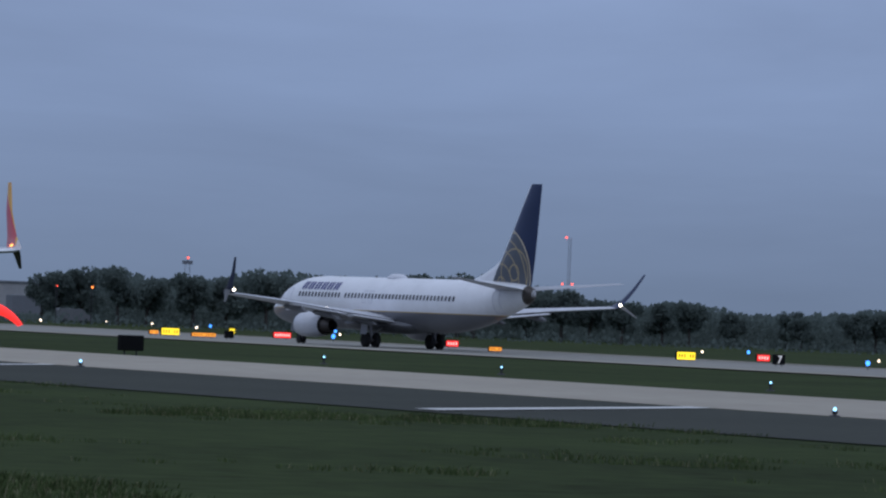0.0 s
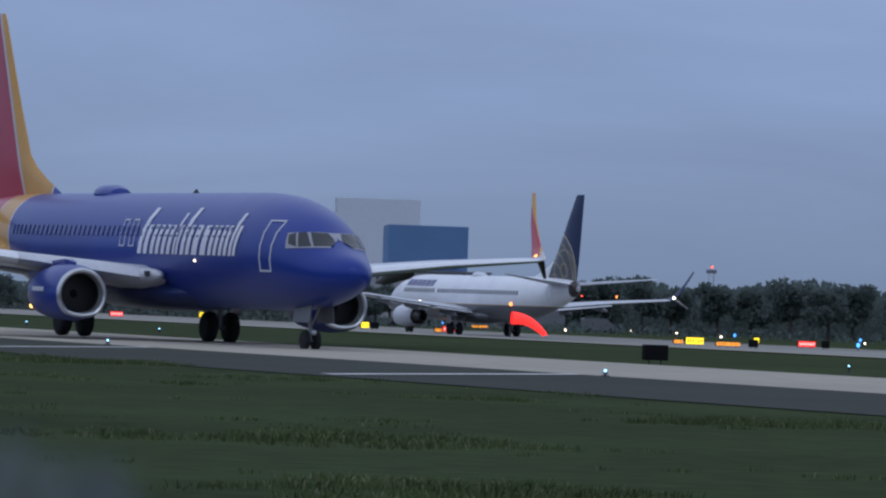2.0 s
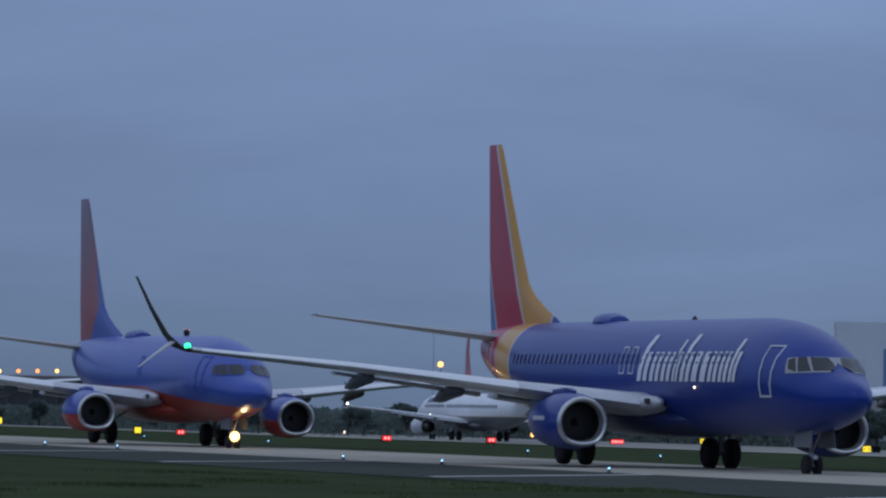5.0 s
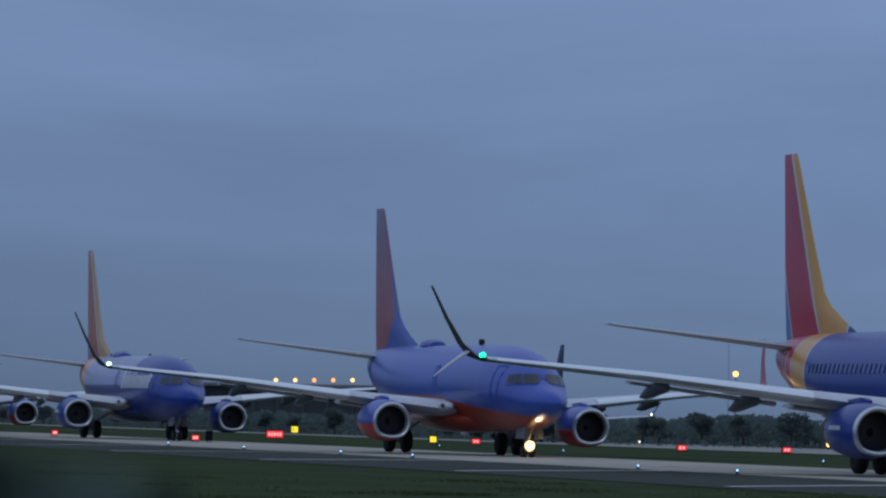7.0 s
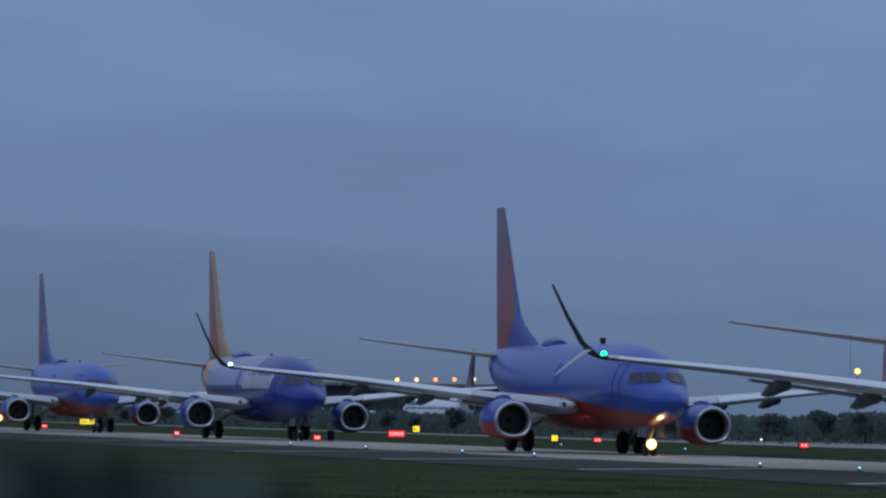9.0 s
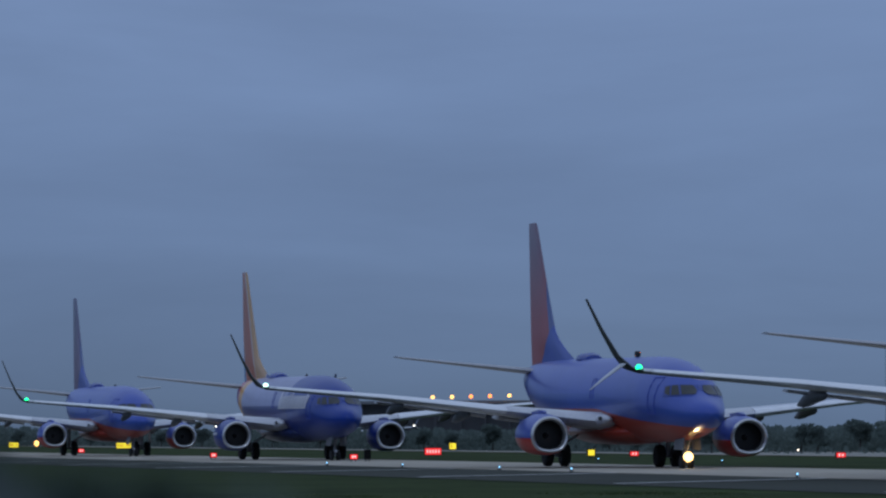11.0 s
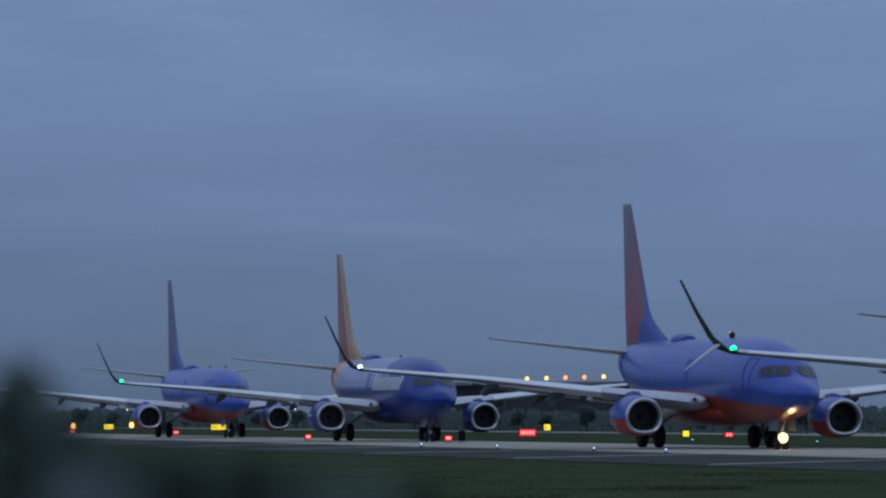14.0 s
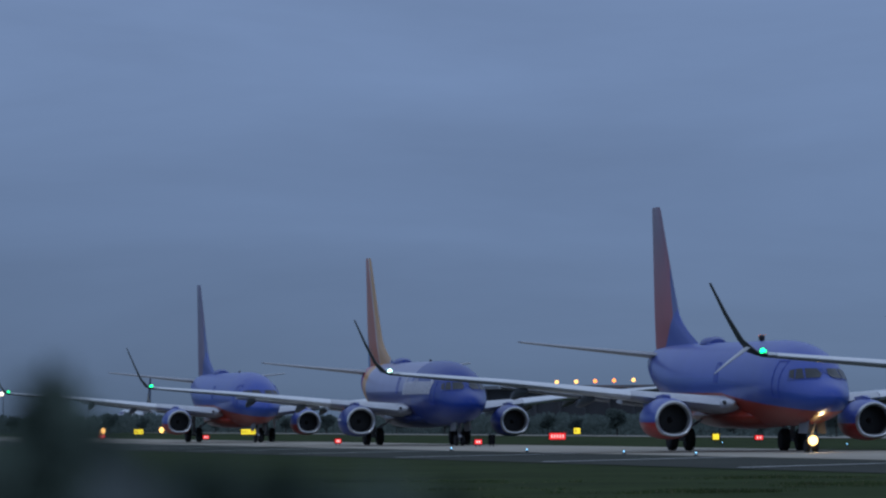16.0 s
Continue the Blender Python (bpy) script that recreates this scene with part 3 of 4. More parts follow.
def title_marks(plane, body, kind, side, fore):
    if kind == "canyon":
        return
    if kind == "heart":
        base, z0, k, slant, mat = 16.0, 3.1, 1.72, 0.34, M_TITLE
        bars, total = HEART_BARS, 5.5
        if fore:
            base, z0, k = 12.1, 3.25, 1.35
    else:
        base, z0, k, slant, mat = 12.3, 4.28, 1.25, 0.1, M_TITLE_BLUE
        bars, total = [(i * 0.78, 0.56, 0.0, 0.62) for i in range(6)], 4.5
    for off, wide, low, high in bars:
        # on the right side the line runs towards the nose, on the left away from it
        a0 = base - off * k if side < 0 else base - total * k + off * k
        dirn = -1 if side < 0 else 1
        high *= 0.71 if kind == "heart" else 0.75
        t = wide * k * 0.38
        for shift, tall in ((0.0, high), (wide * k - t, min(high, 0.6))):
            b0 = a0 + dirn * shift
            ln = slant * tall * k * dirn
            q = [(b0, z0 + low), (b0 + dirn * t, z0 + low), (b0 + dirn * t + ln, z0 + tall * k), (b0 + ln, z0 + tall * k)]
            part("title_bar", skin_patch(body, [(*c, side) for c in q], 0.014, 4), mat, plane)


L_RED_TIP = light("port_lamp", (1.0, 0.36, 0.08), 2.6)


def tip_paint(name, bands):
    m = material(name, bands[0], **SHINE)
    x, y, z, op, mix, paint = expression(m)
    w = op("SUBTRACT", op("MULTIPLY", x, -1.0), op("MULTIPLY_ADD", op("SUBTRACT", z, 4.35), 1.02, 3.25))
    c = mix(op("GREATER_THAN", w, 0.12), bands[0], bands[1])
    c = mix(op("GREATER_THAN", w, op("MULTIPLY_ADD", op("SUBTRACT", z, 4.1), 0.28, 0.25)), c, bands[2])
    paint(c)
    return m


M_TIPS = {"heart": tip_paint("heart_winglet_paint", (SILVER, YELLOW, RED)), "dark": material("dark_winglet_paint", (0.05, 0.055, 0.06), rough=0.4), "maroon": material("maroon_winglet_paint", (0.26, 0.045, 0.07), rough=0.4), "navy": material("navy_winglet_paint", NAVY, **SHINE)}
M_COWLS = {"heart": material("blue_cowl_paint", BLUE, **SHINE), "white": material("pale_cowl_paint", (0.55, 0.56, 0.6), **SHINE)}
cc = material("canyon_cowl_paint", CANYON, **SHINE)
_x, _y, _z, _op, _mix, _paint = expression(cc)
_paint(_mix(_op("LESS_THAN", _z, 1.4), CANYON, (0.42, 0.035, 0.03)))
M_COWLS["canyon"] = cc
# the blue belly is the body blue darkened, underside shade included
M_BELLY = {"heart": material("shaded_blue_belly", (0.012, 0.027, 0.12), **SHINE), "canyon": material("orange_belly_paint", ORANGE, **SHINE), "white": material("grey_belly_paint", (0.12, 0.125, 0.14), **SHINE)}

# ---- the ground: one sheet, falling a little beyond the near taxiway ----
UX, UY, NX, NY = -0.3535, 0.9354, 0.9354, 0.3535  # along the taxiway, across it


def ground_z(n):
    """Level to the parallel taxiway, then falling to the runway, with a bank beyond it."""
    z = 0.0 if n < 113 else -1.23 * min(1.0, (n - 113) / 70)
    return z - (0.52 * min(1.0, (n - 217) / 12) if n > 217 else 0.0)


def at(s, n, z=0.0):
    return (UX * s + NX * n, UY * s + NY * n, ground_z(n) + z)


def strip(name, s0, s1, ns, mat, lift, label, category, kind="structure", step=60):
    """A paved or grown strip along the taxiway between the lateral distances ns."""
    bm = bmesh.new()
    cuts = sorted({*ns, *[c for c in (113, 183, 217, 229) if ns[0] < c < ns[-1]]})
    count = max(1, int((s1 - s0) / step))
    rows = [[bm.verts.new(at(s0 + (s1 - s0) * i / count, n, lift)) for n in cuts] for i in range(count + 1)]
    for i in range(count):
        for j in range(len(cuts) - 1):
            bm.faces.new((rows[i][j], rows[i][j + 1], rows[i + 1][j + 1], rows[i + 1][j]))
    bmesh.ops.recalc_face_normals(bm, faces=bm.faces)
    if sum(f.normal.z for f in bm.faces) < 0:
        bmesh.ops.reverse_faces(bm, faces=bm.faces)
    me = bpy.data.meshes.new(name)
    bm.to_mesh(me)
    bm.free()
    me.materials.append(mat)
    return tagged(new(name, me), label, category, "", kind)


M_GRASS = material("dusk_grass", (0.036, 0.051, 0.018), spec=0.03, rough=0.95, vary=0.5, scale=0.12, fine=1.6, bump=0.6)
M_CONCRETE = material("taxiway_concrete", (0.37, 0.335, 0.275), spec=0.1, rough=0.85, vary=0.18, scale=0.06, fine=1.2, bump=0.2)
M_ASPHALT = material("shoulder_asphalt", (0.046, 0.050, 0.040), spec=0.1, rough=0.9, vary=0.2, scale=0.1, fine=3.0, bump=0.3)
# lighter than bare asphalt: haze over the far pavement is in this colour
M_RUNWAY = material("hazed_runway_asphalt", (0.27, 0.262, 0.235), spec=0.1, rough=0.88, vary=0.2, scale=0.05, fine=2.0, bump=0.2)
M_LINE = material("painted_line", (0.6, 0.6, 0.58), rough=0.7, vary=0.2, scale=0.5, fine=6)
strip("ground", -1500, 4500, (-2500, 45, 113, 183, 217, 229, 2500), M_GRASS, 0.0, "dark green mown airfield grass at dusk", "grass")
strip("road_shoulder", -300, 2500, (45.6, 58.1), M_ASPHALT, 0.02, "dark asphalt shoulder beside the concrete taxiway", "pavement")
strip("road_taxiway", -300, 2500, (58.1, 72.5), M_CONCRETE, 0.03, "pale worn concrete taxiway", "taxiway")
strip("road_parallel_taxiway", -300, 3000, (105.6, 150.0), M_RUNWAY, 0.02, "grey parallel taxiway pavement", "taxiway")
strip("road_runway", -300, 3500, (168, 216), M_RUNWAY, 0.03, "grey asphalt runway", "runway")
strip("road_parallel_edge", -300, 3000, (105.6, 107.8), M_CONCRETE, 0.05, "pale concrete edge strip of pavement", "pavement")
strip("road_runway_edge", -300, 3500, (213, 215.5), M_CONCRETE, 0.06, "pale edge marking of the runway", "marking")

for i in range(16):
    s0, d = 81.0 + i * 29.3, min(8.9 + 2.0 * i, 13.0)
    bm = bmesh.new()
    a, b, c, e = at(s0, 46.3, 0.04), at(s0 + d, 57.9, 0.04), at(s0 + d + 0.9, 57.9, 0.04), at(s0 + 0.9, 46.3, 0.04)
    bm.faces.new([bm.verts.new(v) for v in (a, e, c, b)])
    bmesh.ops.recalc_face_normals(bm, faces=bm.faces)
    me = bpy.data.meshes.new("shoulder_chevron")
    bm.to_mesh(me)
    bm.free()
    me.materials.append(M_LINE)
    tagged(new("shoulder_chevron", me), "white slanting line painted on the asphalt shoulder", "marking", "shoulder chevrons", "structure")


# ---- tufts in the near grass: many bent blades, thicker in patches ----
M_TUFT = material("tuft_grass", (0.040, 0.058, 0.020), spec=0.05, rough=0.9, vary=0.6, scale=0.3, fine=3.0)
_n, _l = M_TUFT.node_tree.nodes, M_TUFT.node_tree.links
isle, straw = _n.new("ShaderNodeNewGeometry"), _n.new("ShaderNodeValToRGB")
straw.color_ramp.elements[0].color, straw.color_ramp.elements[1].color = (0.050, 0.078, 0.030, 1), (0.20, 0.19, 0.12, 1)
straw.color_ramp.elements[1].position = 1.0
_e = straw.color_ramp.elements.new(0.8)
_e.color = (0.085, 0.112, 0.046, 1)
_l.new(isle.outputs["Random Per Island"], straw.inputs["Fac"])
_l.new(straw.outputs["Color"], _n["tint"].inputs[0])


def grass_tufts(seed, count):
    rng = random.Random(seed)
    verts, faces = [], []
    while count:
        az, far = radians(rng.uniform(-14.5, 15.0)), math.sqrt(rng.uniform(44 ** 2, 150 ** 2))
        x, y = far * math.sin(az), far * math.cos(az)
        n = NX * x + NY * y
        if n > 45.9:
            continue
        thick = noise.noise((x * 0.16, y * 0.16, 3.0)) + 0.5 * noise.noise((x * 0.7, y * 0.7, 8.0))
        if thick < rng.uniform(0.22, 0.75):
            continue
        count -= 1
        tall = 0.03 + 0.10 * thick * rng.uniform(0.4, 1.4)
        for _ in range(9):
            a, r = rng.uniform(0, math.tau), rng.uniform(0, 0.24)
            bx, by, h, w = x + r * math.cos(a), y + r * math.sin(a), tall * rng.uniform(0.6, 1.3), rng.uniform(0.004, 0.009)
            lean, k = rng.uniform(0.2, 0.9) * h, len(verts)
            dx, dy = math.cos(a) * lean, math.sin(a) * lean
            verts += [(bx - w, by, -0.01), (bx + w, by, -0.01), (bx + dx * 0.4 + w * 0.7, by + dy * 0.4, h * 0.65), (bx + dx * 0.4 - w * 0.7, by + dy * 0.4, h * 0.65), (bx + dx, by + dy, h)]
            faces += [(k, k + 1, k + 2, k + 3), (k + 3, k + 2, k + 4)]
    me = bpy.data.meshes.new("grass_tufts")
    me.from_pydata(verts, [], faces)
    me.materials.append(M_TUFT)
    return tagged(new("grass_tufts", me), "uneven tufts of green and straw-coloured grass", "grass", "", "stuff")


grass_tufts(31, 5200)

# ---- placing the aircraft ----
plane_a = build_airliner("airliner", "heart", "blue airliner with red and yellow striped tail, waiting on the taxiway", title=True)
plane_a.matrix_world = pose(-0.07, 189.93, 0.03, -0.8, 0.2, -69.15)
plane_b = build_airliner("airliner", "canyon", "blue and orange airliner with a lit taxi lamp, waiting in line", 3.0, 2.84, scimitar=False, lit=True)
plane_b.matrix_world = pose(-24.2, 254.03, 0.03, -0.79, 0.33, -68.5)
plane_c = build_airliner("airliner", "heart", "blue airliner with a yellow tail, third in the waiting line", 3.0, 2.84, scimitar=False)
plane_c.matrix_world = pose(-52.31, 330.84, 0.03, -0.4, 0.14, -68.8)
plane_d = build_airliner("airliner", "canyon", "blue and orange airliner, fourth in the waiting line", 3.0, 2.84, scimitar=False, cool=True)
plane_d.matrix_world = pose(-77.04, 394.48, 0.03, -0.65, 0.19, -69.33)
plane_e = build_airliner("airliner", "white", "white airliner with a dark blue tail rolling on the runway")

lamp = new("taxi_light", bpy.data.lights.new("taxi_light", "SPOT"))
lamp.data.energy, lamp.data.color, lamp.data.spot_size, lamp.data.shadow_soft_size = 150, (1.0, 0.62, 0.28), radians(80), 0.15
_h = radians(-68.5)
_p = Vector((-24.2, 254.03, 0)) + Vector((math.cos(_h), math.sin(_h), 0)) * 13.5
lamp.matrix_world = look((_p.x, _p.y, 0.62), (_p.x + math.cos(_h) * 20, _p.y + math.sin(_h) * 20, 0.0))

# ---- lights and signs of the airfield ----
def ground_at(x, y):
    return ground_z(NX * x + NY * y)


M_STAKE = material("dark_lamp_base", (0.03, 0.03, 0.035), rough=0.6)
M_SIGNBACK = material("black_sign_casing", (0.008, 0.008, 0.009), rough=0.8, spec=0.1)
FACE = math.degrees(math.atan2(NY, NX))  # signs stand square across the taxiway


def edge_lamp(name, lamp_mat, r, stem, label, group):
    ob = root(name, label, "airfield lamp", group)
    base = rod((0, 0, 0), (0, 0, 0.04), 0.13, 0.1, 12)
    add_rod(base, (0, 0, 0.03), (0, 0, stem), 0.035, 0.03, 8)
    add_rod(base, (0, 0, stem), (0, 0, stem + 0.06), 0.05, 0.07, 10)
    part("base", base, M_STAKE, ob)
    smooth(part("lens", ball((0, 0, stem + 0.06 + r * 0.8), r, 2, (1, 1, 1.25)), lamp_mat, ob))
    return ob


def lamps(first, places):
    for i, p in enumerate(places):
        if i == 0:
            first.matrix_world = pose(*p)
        else:
            copy_thing(first, pose(*p))


near = edge_lamp("taxiway_edge_lamp", L_CYAN, 0.036, 0.06, "small pale blue taxiway edge lamp on a stake", "taxiway edge lamps")
lamps(near, [at(s, 57.9, 0.02) for s in (85.4, 119.9, 156.9, 174.0, 185.8, 219.0, 232.0, 252.0, 270.0)])
far_row = edge_lamp("taxiway_edge_lamp", L_CYAN, 0.03, 0.14, "small pale blue taxiway edge lamp in the grass", "taxiway edge lamps")
lamps(far_row, [at(s, 77.2, 0) for s in (117.0, 131.4, 142.4, 203.0, 219.8, 261.0, 286.0)])
white_row = edge_lamp("runway_lamp", L_WARM, 0.11, 0.3, "small warm white runway lamp", "runway lamps")
lamps(white_row, [(x, y, ground_at(x, y)) for x, y in ((50.1, 620.5), (61.7, 660.2), (66.2, 646.5), (66.5, 598.2), (106.0, 501.0), (115.5, 466.8), (51.5, 638.2), (65.6, 590.8), (78.2, 561.5), (-37.1, 820.2), (-38.8, 656.2), (-18.6, 787.5), (-40.6, 892.2))])
blue_row = edge_lamp("taxiway_lamp", L_BLUE, 0.16, 0.3, "bright blue lamp beside far pavement", "far blue lamps")
lamps(blue_row, [(x, y, ground_at(x, y)) for x, y in ((59.5, 431.2), (114.1, 516.5), (87.0, 354.8), (40.4, 710.2), (39.9, 686.8), (72.3, 635.5), (86.2, 623.0), (93.5, 609.5), (-39.5, 958.8), (-114.0, 1128.2), (-113.0, 1150.8), (-42.8, 1022.5))])
amber_row = edge_lamp("amber_lamp", L_AMBER, 0.26, 0.4, "amber lamp low beside the taxiway", "amber lamps")
lamps(amber_row, [(x, y, ground_at(x, y)) for x, y in ((-115.8, 554.0), (-115.0, 520.8), (-14.5, 640.0))])


tall = edge_lamp("approach_lamp", L_WARM, 0.17, 1.9, "pale lamp on a stake above an amber lamp", "approach lamps")
lamps(tall, [(-14.5, 640.6, ground_at(-14.5, 640.6))])


def guidance_sign(x, y, wide, high, panel, marks, label, dark=False):
    ob = root("guidance_sign", label, "airfield sign", "airfield guidance signs")
    legs = max(2, int(wide / 0.7))
    for i in range(legs):
        u = (i + 0.5) / legs * wide - wide / 2
        part("leg", rod((u, 0, -0.02), (u, 0, 0.2), 0.03, seg=8), M_STAKE, ob)
    casing = part("casing", box((wide, 0.22, high), (0, 0, 0.15 + high / 2), 0.03), M_SIGNBACK, ob)
    if not dark:
        part("panel", box((wide - 0.06, 0.02, high - 0.07), (0, -0.113, 0.15 + high / 2), 0.005), panel, casing)
        n = max(2, int(wide / 0.24))
        for i in range(n):
            if marks is S_INK and i == n // 2:
                continue
            u = (i + 0.5) / n * (wide - 0.2) - (wide - 0.2) / 2
            part("mark", box((0.1, 0.012, high * 0.42), (u, -0.13, 0.15 + high / 2)), marks, casing)
    ob.matrix_world = pose(x, y, ground_at(x, y), 0, 0, FACE)
    return ob


for x, y, w in ((44.6, 421.2, 1.66), (64.9, 550.2, 0.7), (76.1, 365.5, 1.6), (6.3, 592.0, 1.3), (20.5, 491.2, 0.85), (-59.0, 466.5, 0.65), (-122.6, 573.8, 1.1), (-102.3, 533.8, 1.58)):
    guidance_sign(x, y, w, 0.6, S_YELLOW, S_INK, "lit yellow taxiway guidance sign with dark marks")
for x, y, w in ((55.7, 435.8, 1.7), (66.1, 409.5, 1.15), (85.1, 380.2, 1.15), (-3.5, 550.8, 1.5), (27.7, 477.5, 1.3), (-46.8, 359.0, 1.22), (-30.3, 333.0, 0.6), (-15.6, 306.0, 0.62), (-9.4, 306.0, 0.58), (-44.7, 306.2, 0.5), (-58.0, 333.8, 0.45), (-102.2, 462.5, 0.55), (-85.1, 425.2, 0.55)):
    guidance_sign(x, y, w, 0.52 if w > 0.7 else 0.34, S_RED, S_PALE, "lit red holding position sign with pale marks")
for x, y, w in ((43.9, 427.5, 0.84), (46.8, 416.2, 2.2), (64.6, 380.0, 1.1), (43.0, 671.8, 2.3), (26.4, 471.8, 0.72)):
    guidance_sign(x, y, w, 0.34, S_ORANGE, S_INK, "low orange lit airfield sign")
for x, y, w in ((48.4, 412.0, 0.8), (56.9, 432.5, 0.7), (21.3, 488.0, 0.8), (-43.9, 306.5, 0.4)):
    guidance_sign(x, y, w, 0.6, S_INK, S_INK, "dark unlit airfield sign seen from behind", dark=True)
back = guidance_sign(16.25, 165.2, 0.86, 0.5, S_INK, S_INK, "black back of a sign beside the taxiway", dark=True)
seven = guidance_sign(80.8, 355.8, 0.97, 0.72, S_INK, S_INK, "black distance sign with a pale number 7", dark=True)
curve = bpy.data.curves.new("digit", "FONT")
curve.body, curve.size, curve.extrude, curve.align_x = "7", 0.78, 0.008, "CENTER"
digit_src = bpy.data.objects.new("digit", curve)
scene.collection.objects.link(digit_src)
digit_mesh = bpy.data.meshes.new_from_object(digit_src.evaluated_get(bpy.context.evaluated_depsgraph_get()))
bpy.data.objects.remove(digit_src)
digit = new("digit", digit_mesh)
digit.data.materials.clear()
digit.data.materials.append(S_DIGIT)
digit.parent = seven.children[-1]
digit.matrix_local = Matrix.Translation((0, -0.125, 0.24)) @ pose(0, 0, 0, 90, 0, 0)

# yellow cabinet on a post beside the taxiway
cab = root("marker_cabinet", "lit yellow marker box on a dark post", "airfield sign")
part("post", rod((0.18, 0, 0), (0.18, 0, 0.95), 0.04, seg=8), M_STAKE, cab)
part("casing", box((0.5, 0.25, 0.45), (-0.1, 0, 0.4), 0.03), M_SIGNBACK, cab)
part("panel", box((0.42, 0.02, 0.36), (-0.1, -0.135, 0.4), 0.01), S_YELLOW, cab)
part("leg", rod((-0.1, 0, 0), (-0.1, 0, 0.2), 0.05, seg=8), M_STAKE, cab)
cab.matrix_world = pose(-32.9, 332.0, 0, 0, 0, FACE)

# ---- windsock, lit from within ----
sock = root("windsock", "glowing red windsock drooping from a pole with a lamp", "windsock")
part("pole", rod((0, 0, 0), (0, 0, 2.1), 0.05, 0.035, 10), M_STAKE, sock)
smooth(part("obstruction_lamp", ball((0, 0, 2.18), 0.1, 2, (1, 1, 1.3)), L_ORANGE, sock))
rings = []
for i in range(13):
    u = i / 12
    cx, cz = 0.1 + 2.3 * u - 0.1 * u * u, 1.32 - 0.12 * u - 0.95 * u ** 2.4
    r = 0.42 - 0.24 * u
    lean = -0.1 - 1.1 * u ** 1.6
    rings.append([(cx - math.sin(lean) * r * math.sin(a), r * math.cos(a) * (1 + 0.06 * math.sin(9 * u + 2 * a)), cz + math.cos(lean) * r * math.sin(a) * (1 + 0.05 * math.sin(7 * u + 3 * a))) for a in (k * math.tau / 20 for k in range(20))])
smooth(part("fabric_sleeve", loft(rings, caps=False), S_SOCK, sock))
hoop = bmesh.new()
for k in range(20):
    a, b = k * math.tau / 20, (k + 1) * math.tau / 20
    add_rod(hoop, (0.1, 0.42 * math.cos(a), 1.32 + 0.42 * math.sin(a)), (0.1, 0.42 * math.cos(b), 1.32 + 0.42 * math.sin(b)), 0.02, seg=6)
part("hoop", hoop, M_STAKE, sock)
sock.matrix_world = pose(23.08, 330.0, ground_at(23.08, 330.0), 0, 0, 6)


# ---- distance: woods, single trees, buildings, mast and towers ----
# paler and bluer than real leaves: distance haze is put into the colour
M_LEAF = material("hazed_foliage", (0.135, 0.168, 0.154), spec=0.1, rough=0.9, vary=0.3, scale=0.3, fine=2.0)
nodes, links = M_LEAF.node_tree.nodes, M_LEAF.node_tree.links
thin, blend = nodes.new("ShaderNodeBsdfTranslucent"), nodes.new("ShaderNodeMixShader")
blend.inputs[0].default_value = 0.5
links.new(nodes["tint"].outputs[0], thin.inputs["Color"])
links.new(nodes["Principled BSDF"].outputs[0], blend.inputs[1])
links.new(thin.outputs[0], blend.inputs[2])
links.new(blend.outputs[0], nodes["Material Output"].inputs["Surface"])
M_BARK = material("dusk_bark", (0.05, 0.045, 0.04), rough=0.95)


def leaf_cloud(count, place, size, rng):
    """Many small tilted leaf faces as one mesh."""
    verts, faces = [], []
    for _ in range(count):
        p = place()
        if p is None:
            continue
        s = size * rng.uniform(0.6, 1.3)
        q = Euler((rng.uniform(0, 6.28), rng.uniform(0, 6.28), rng.uniform(0, 6.28))).to_matrix()
        k = len(verts)
        for a, b in ((-0.5, 0), (0, -0.32), (0.5, 0), (0, 0.32)):
            verts.append(tuple(Vector(p) + q @ Vector((a * s, b * s, 0.08 * s * (a + b)))))
        faces.append((k, k + 1, k + 2, k + 3))
    me = bpy.data.meshes.new("crown")
    me.from_pydata(verts, [], faces)
    me.materials.append(M_LEAF)
    return me


def build_tree(seed, high, wide):
    rng = random.Random(seed)
    ob = root("tree", "dark broad-leaved tree at the airfield's edge", "tree", "trees beyond the runway")
    trunk = rod((0, 0, -0.2), (0.1, 0, high * 0.45), 0.22, 0.13, 8)
    lobes = []
    for i in range(9):
        a, r, z = rng.uniform(0, 6.28), rng.uniform(0.2, 0.62) * wide / 2, high * rng.uniform(0.38, 0.86)
        tip = Vector((r * math.cos(a), r * math.sin(a), z))
        add_rod(trunk, (0.08, 0, high * rng.uniform(0.2, 0.42)), tip, 0.08, 0.03, 6)
        lobes.append((tip, high * rng.uniform(0.13, 0.22)))
    part("trunk", trunk, M_BARK, ob)

    def place():
        c, r = rng.choice(lobes)
        d = Vector((rng.gauss(0, 1), rng.gauss(0, 1), rng.gauss(0, 0.8))).normalized() * r * rng.uniform(0.55, 1.08)
        return c + d
    crown = new("crown", leaf_cloud(2200, place, 0.5, rng))
    crown.parent = ob
    return ob


kinds = [build_tree(11 + i, 6.2, 5.6) for i in range(4)]
TOPS = ((-16, 0.06), (-9, 0.05), (-6, 0.03), (-5, -0.02), (-4.4, 0.1), (-3.2, 0.03), (-2.5, 0.12), (-1.6, 0.08), (-0.6, 0.05), (1.0, 0.08), (2.2, 0.12), (2.9, 0.15), (3.6, 0.18), (3.8, 0.1), (4.5, 0.2), (4.85, 0.3), (5.3, 0.35), (6.0, 0.27), (6.5, 0.26), (7.0, 0.37), (7.4, 0.36), (8.2, 0.27), (8.8, 0.42),
        (9.6, 0.38), (10.3, 0.28), (11.0, 0.15), (11.8, 0.2), (12.7, 0.07), (13.7, 0.19), (16, 0.2))


def top_at(az):
    return float(np.interp(az, [a for a, _ in TOPS], [b for _, b in TOPS]))


